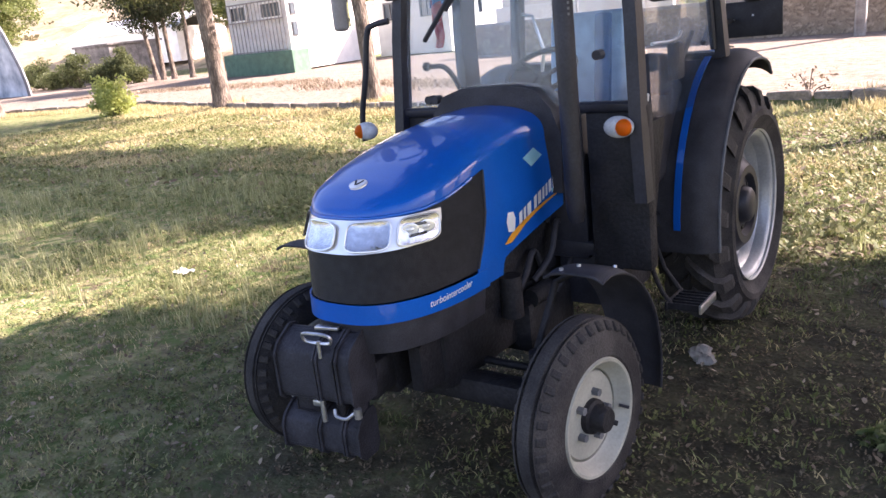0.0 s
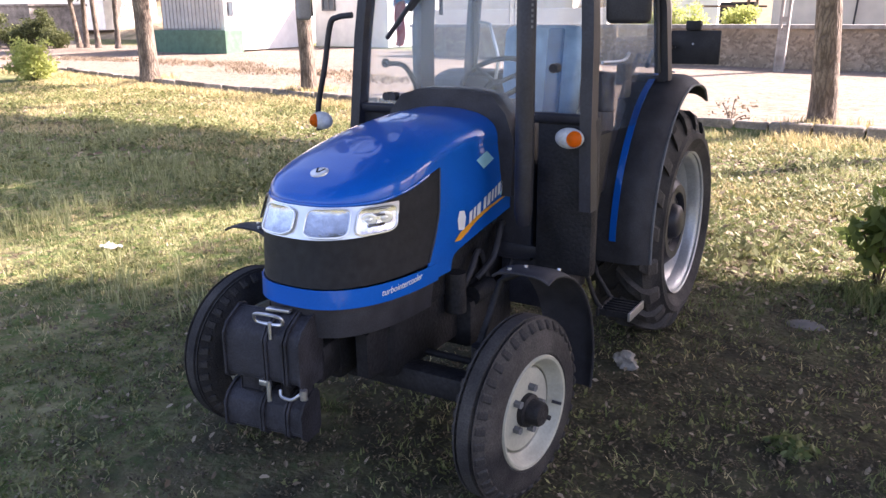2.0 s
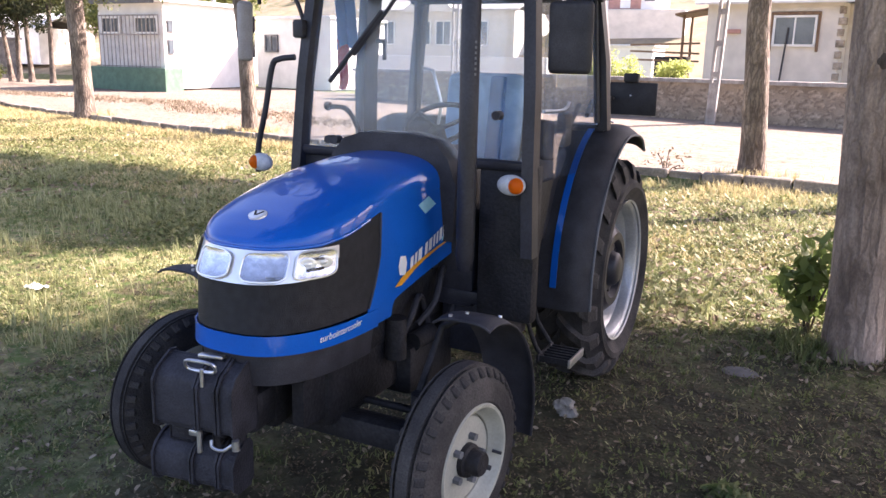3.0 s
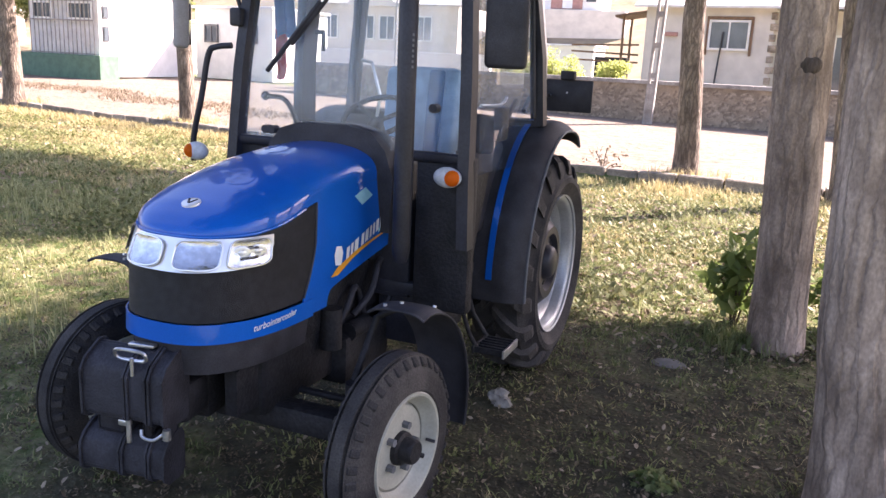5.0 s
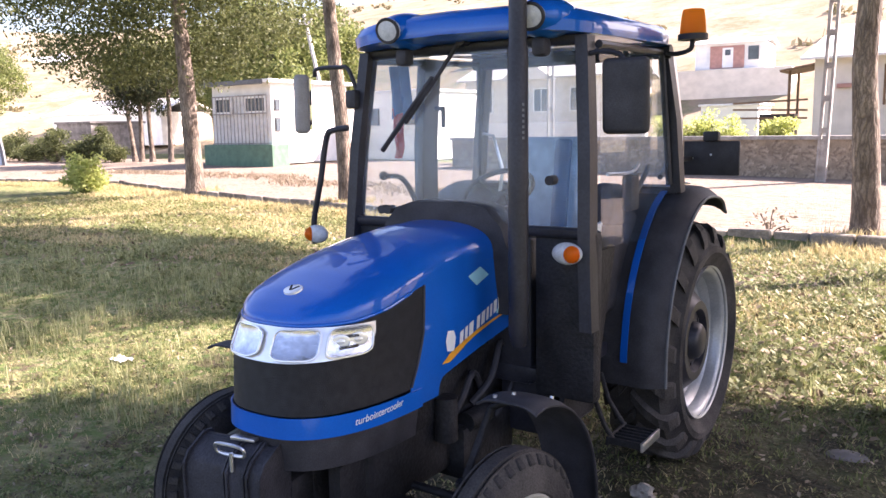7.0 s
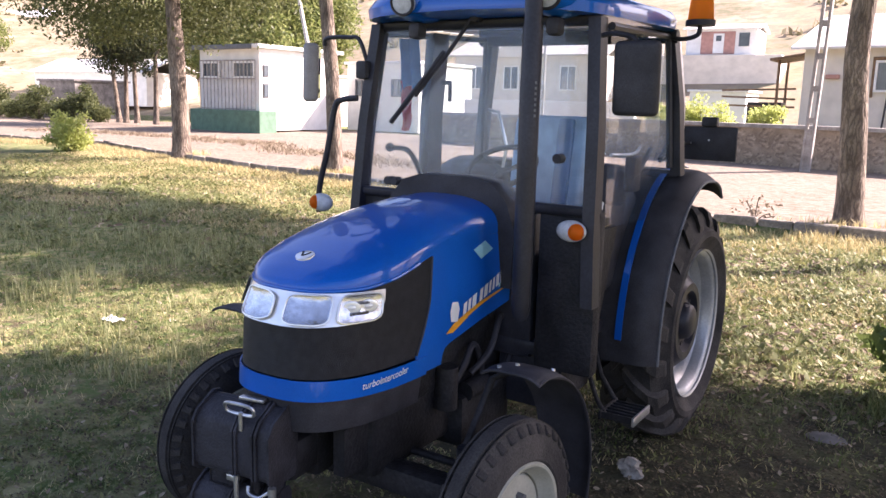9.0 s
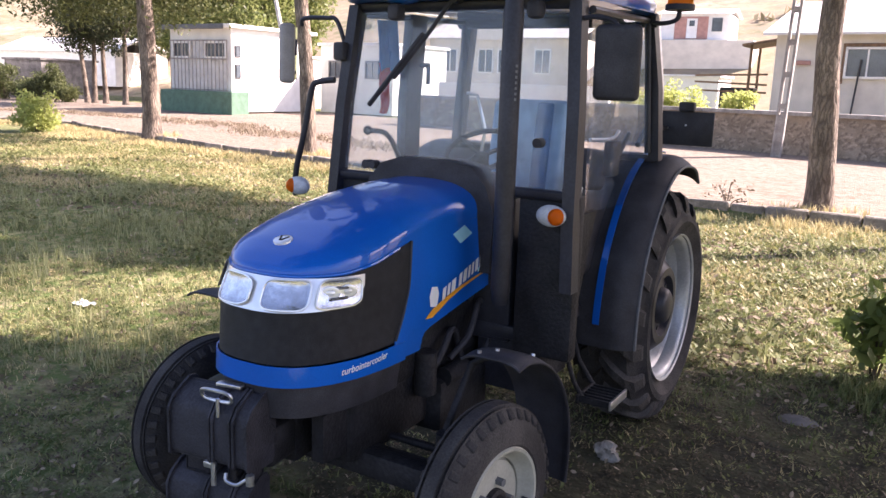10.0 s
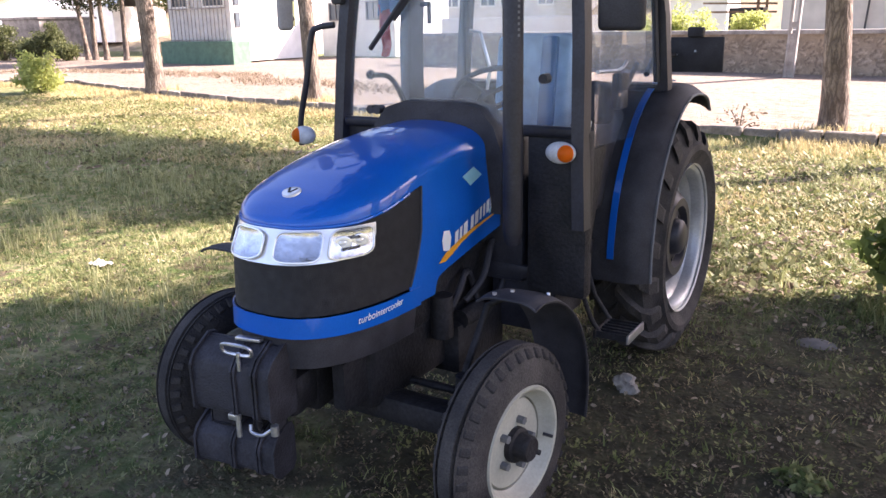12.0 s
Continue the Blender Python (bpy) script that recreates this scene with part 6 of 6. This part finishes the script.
# ---- small things on the ground ----
bm = B()
bmesh.ops.create_icosphere(bm, subdivisions=3, radius=0.047)
for v in bm.verts:
    v.co = Vector((v.co.x * 1.05, v.co.y * 0.8, v.co.z * 0.8)) * (1 + 0.5 * noise.noise(v.co * 22) + 0.45 * noise.cell(v.co * 38)) + Vector((0, 0, 0.035))
st = tagged(part("stone", bm, M_STONE), "pale rough fist-sized stone on shaded soil", "stone")
st.location = (0.67, 1.33, 0)
bm = B()
bmesh.ops.create_icosphere(bm, subdivisions=3, radius=0.10)
for v in bm.verts:
    v.co = Vector((v.co.x * 1.3, v.co.y, v.co.z * 0.5)) * (1 + 0.3 * noise.noise(v.co * 8))
st2 = tagged(part("stone", bm, M_RUIN), "flat grey stone half sunk in grass", "stone")
st2.location = (1.38, 2.39, -0.03)
bm = B()
patch(bm, lambda u, v: Vector((0.16 * (u - 0.5), 0.10 * (v - 0.5), 0.03 + 0.03 * noise.noise((u * 3, v * 3, 1)))), 8, 6, 0.003)
lt = tagged(part("paper_scrap", bm, M_WHITE), "crumpled white paper scrap on the lawn", "litter")
lt.location = (-3.50, 1.45, 0)


# ---- grass, weeds and fallen leaves ----
def blades(name, n, region, height, width, mat, label, seed, per=4, lean=0.6):
    """n tufts of thin bent blades scattered over region(rng, n)."""
    rng = np.random.default_rng(seed)
    xy = region(rng, n)
    z = np.array([ground_z(x, y) for x, y in xy])
    base = np.column_stack([xy, z])
    base = np.repeat(base, per, axis=0)
    k = len(base)
    base[:, :2] += rng.normal(0, 0.018, (k, 2))
    a = rng.uniform(0, 2 * np.pi, k)
    hgt = height * rng.uniform(0.45, 1.35, k)
    side = np.column_stack([-np.sin(a), np.cos(a), np.zeros(k)]) * (width * rng.uniform(0.6, 1.3, k))[:, None]
    fwd = np.column_stack([np.cos(a), np.sin(a), np.zeros(k)]) * (hgt * lean * rng.uniform(0.2, 1.4, k))[:, None]
    up = np.column_stack([np.zeros(k), np.zeros(k), hgt])
    base[:, 2] -= 0.004
    v = np.stack([base - side, base + side, base + fwd * 0.35 + up * 0.65 + side * 0.7, base + fwd * 0.35 + up * 0.65 - side * 0.7, base + fwd + up], 1).reshape(-1, 3)
    i = np.arange(k) * 5
    f = np.concatenate([np.column_stack([i, i + 1, i + 2, i + 3]).tolist(), ], 0).tolist() + np.column_stack([i + 3, i + 2, i + 4]).tolist()
    return bulk(name, v.tolist(), f, mat, label, "grass")


def clumped(x0, x1, y0, y1, thresh, scale, seed_z):
    def region(rng, n):
        out = []
        while len(out) < n:
            x, y = rng.uniform(x0, x1), rng.uniform(y0, y1)
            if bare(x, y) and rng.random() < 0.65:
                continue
            if y < kerb_y(x) - 0.05 and noise.noise((x * scale, y * scale, seed_z)) + rng.uniform(-0.35, 0.35) > thresh:
                out.append((x, y))
        return np.array(out)
    return region


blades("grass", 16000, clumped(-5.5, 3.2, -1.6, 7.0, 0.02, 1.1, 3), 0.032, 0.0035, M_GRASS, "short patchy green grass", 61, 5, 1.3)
blades("grass", 15000, clumped(-20, 3.5, 2.0, 9.0, -0.05, 0.7, 9), 0.05, 0.006, M_GRASS, "sunlit patchy grass with weeds", 62, 4, 1.2)
blades("dry_grass", 17000, clumped(-20, 4.0, 5.0, 14.0, -0.05, 0.5, 15), 0.07, 0.005, M_DRY, "dry straw-coloured grass", 63, 4, 1.1)
blades("dry_grass", 5000, clumped(-5, 3.2, -1.6, 6.0, 0.05, 1.6, 25), 0.028, 0.003, M_DRY, "dry grass stubble", 65, 4, 1.4)


def ground_cover(name, n, region, size, height, mat, label, seed, per=7):
    """Low rosettes of small broad leaves lying close to the soil."""
    rng = np.random.default_rng(seed)
    xy = region(rng, n)
    p = np.repeat(np.column_stack([xy, [ground_z(x, y) for x, y in xy]]), per, axis=0)
    k = len(p)
    a = rng.uniform(0, 2 * np.pi, k)
    out = np.column_stack([np.cos(a), np.sin(a), rng.uniform(-0.1, 0.9, k)])
    side = np.column_stack([-np.sin(a), np.cos(a), rng.normal(0, 0.25, k)])
    s = (size * rng.uniform(0.5, 1.5, k))[:, None]
    p = p + out * s * rng.uniform(0.0, 1.6, (k, 1)) + np.column_stack([np.zeros(k), np.zeros(k), rng.uniform(0.002, height, k)])
    v = np.stack([p, p + out * s * 0.6 + side * s * 0.38, p + out * s * 1.2, p + out * s * 0.6 - side * s * 0.38], 1).reshape(-1, 3)
    return bulk(name, v.tolist(), np.arange(4 * k).reshape(k, 4).tolist(), mat, label, "weeds")


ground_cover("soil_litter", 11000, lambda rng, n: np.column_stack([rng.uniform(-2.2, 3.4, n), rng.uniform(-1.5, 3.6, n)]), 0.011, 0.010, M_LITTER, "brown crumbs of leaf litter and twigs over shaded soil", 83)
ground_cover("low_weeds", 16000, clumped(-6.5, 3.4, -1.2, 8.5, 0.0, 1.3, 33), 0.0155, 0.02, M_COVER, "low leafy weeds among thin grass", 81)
ground_cover("low_weeds", 11000, clumped(-20, 4.0, 3.0, 11.0, 0.08, 0.8, 43), 0.036, 0.04, M_COVER, "sunlit leafy weeds over the lawn", 82)


blades("grass", 1500, clumped(-10, -1.6, 0.6, 6.5, 0.15, 0.9, 55), 0.14, 0.0035, M_STALK, "taller pale grass stalks in tufts", 68, 7, 0.55)
blades("grass", 300, clumped(0.6, 3.4, 3.2, 9.0, 0.12, 0.9, 57), 0.12, 0.0035, M_STALK, "taller pale grass stalks in tufts", 69, 7, 0.55)


def road_verge(rng, n):
    x = rng.uniform(-30, -6, n)
    return np.column_stack([x, np.array([kerb_y(q) for q in x]) + 3.6 + 1.6 * np.array([noise.noise((q * 0.25, 1, 7)) for q in x]) + rng.normal(0, 0.45, n)])


blades("dry_grass", 2600, road_verge, 0.12, 0.010, M_DEAD, "brown dry weeds along the middle of the road", 74, 5, 1.2)


def kerb_strip(rng, n):
    x = np.where(rng.random(n) < 0.97, rng.uniform(-30, -3, n), rng.uniform(-3, 5, n))
    return np.column_stack([x, np.array([kerb_y(q) for q in x]) - np.abs(rng.normal(0, 0.35, n)) - 0.05])


def round_trunks(rng, n):
    c = np.array([(-15.8, 12.1), (-9.68, 11.2), (0.50, 9.72), (2.62, 9.25)])
    return c[rng.integers(0, 4, n)] + rng.normal(0, 0.38, (n, 2)) - np.array([0, 0.15])


blades("grass", 90, lambda rng, n: np.array([1.70, 2.98]) + rng.normal(0, 0.13, (n, 2)), 0.11, 0.004, M_GRASS, "green grass tuft at the foot of a trunk", 75, 7, 0.7)
blades("grass", 700, lambda rng, n: np.column_stack([rng.uniform(-1.6, 4.0, n), 9.6 - np.abs(rng.normal(0, 0.5, n))]), 0.09, 0.005, M_STALK, "pale green grass along the kerb", 70, 6, 0.7)
blades("dry_grass", 4400, kerb_strip, 0.13, 0.006, M_DRY, "tall dry grass along the kerb", 66, 6, 0.5)
blades("dry_grass", 900, round_trunks, 0.14, 0.006, M_DRY, "tall dry grass round the trunks", 67, 6, 0.5)


def fallen(name, n, x0, x1, y0, y1, size, seed, label):
    rng = np.random.default_rng(seed)
    v, f = [], []
    for i in range(n):
        x, y = rng.uniform(x0, x1), rng.uniform(y0, y1)
        if y > kerb_y(x) - 0.1:
            continue
        m = Matrix.Translation((x, y, ground_z(x, y) + rng.uniform(0.004, 0.035))) @ Euler((rng.normal(0, 0.45), rng.normal(0, 0.45), rng.uniform(0, 6.3))).to_matrix().to_4x4()
        s, c = size * rng.uniform(0.5, 1.4), rng.uniform(-0.25, 0.35)
        k = len(v)
        v += [tuple(m @ Vector(p)) for p in ((-s, 0, 0), (-s * 0.3, -s * 0.5, s * c), (s * 0.5, -s * 0.4, s * c), (s, 0, 0), (s * 0.4, s * 0.45, s * c), (-s * 0.4, s * 0.5, s * c))]
        f += [(k, k + 1, k + 2, k + 3), (k, k + 3, k + 4, k + 5)]
    return bulk(name, v, f, M_DEAD, label, "leaves")


fallen("fallen_leaves", 4600, -5.5, 3.2, -1.6, 5.0, 0.016, 71, "dry fallen leaves scattered on shaded grass")
fallen("fallen_leaves", 4400, -1.0, 3.2, 2.6, 8.5, 0.027, 72, "curled fallen leaves on sunlit grass")
fallen("fallen_leaves", 6500, -18, 3.2, 4.0, 13.0, 0.045, 73, "dry leaves scattered over the lawn")
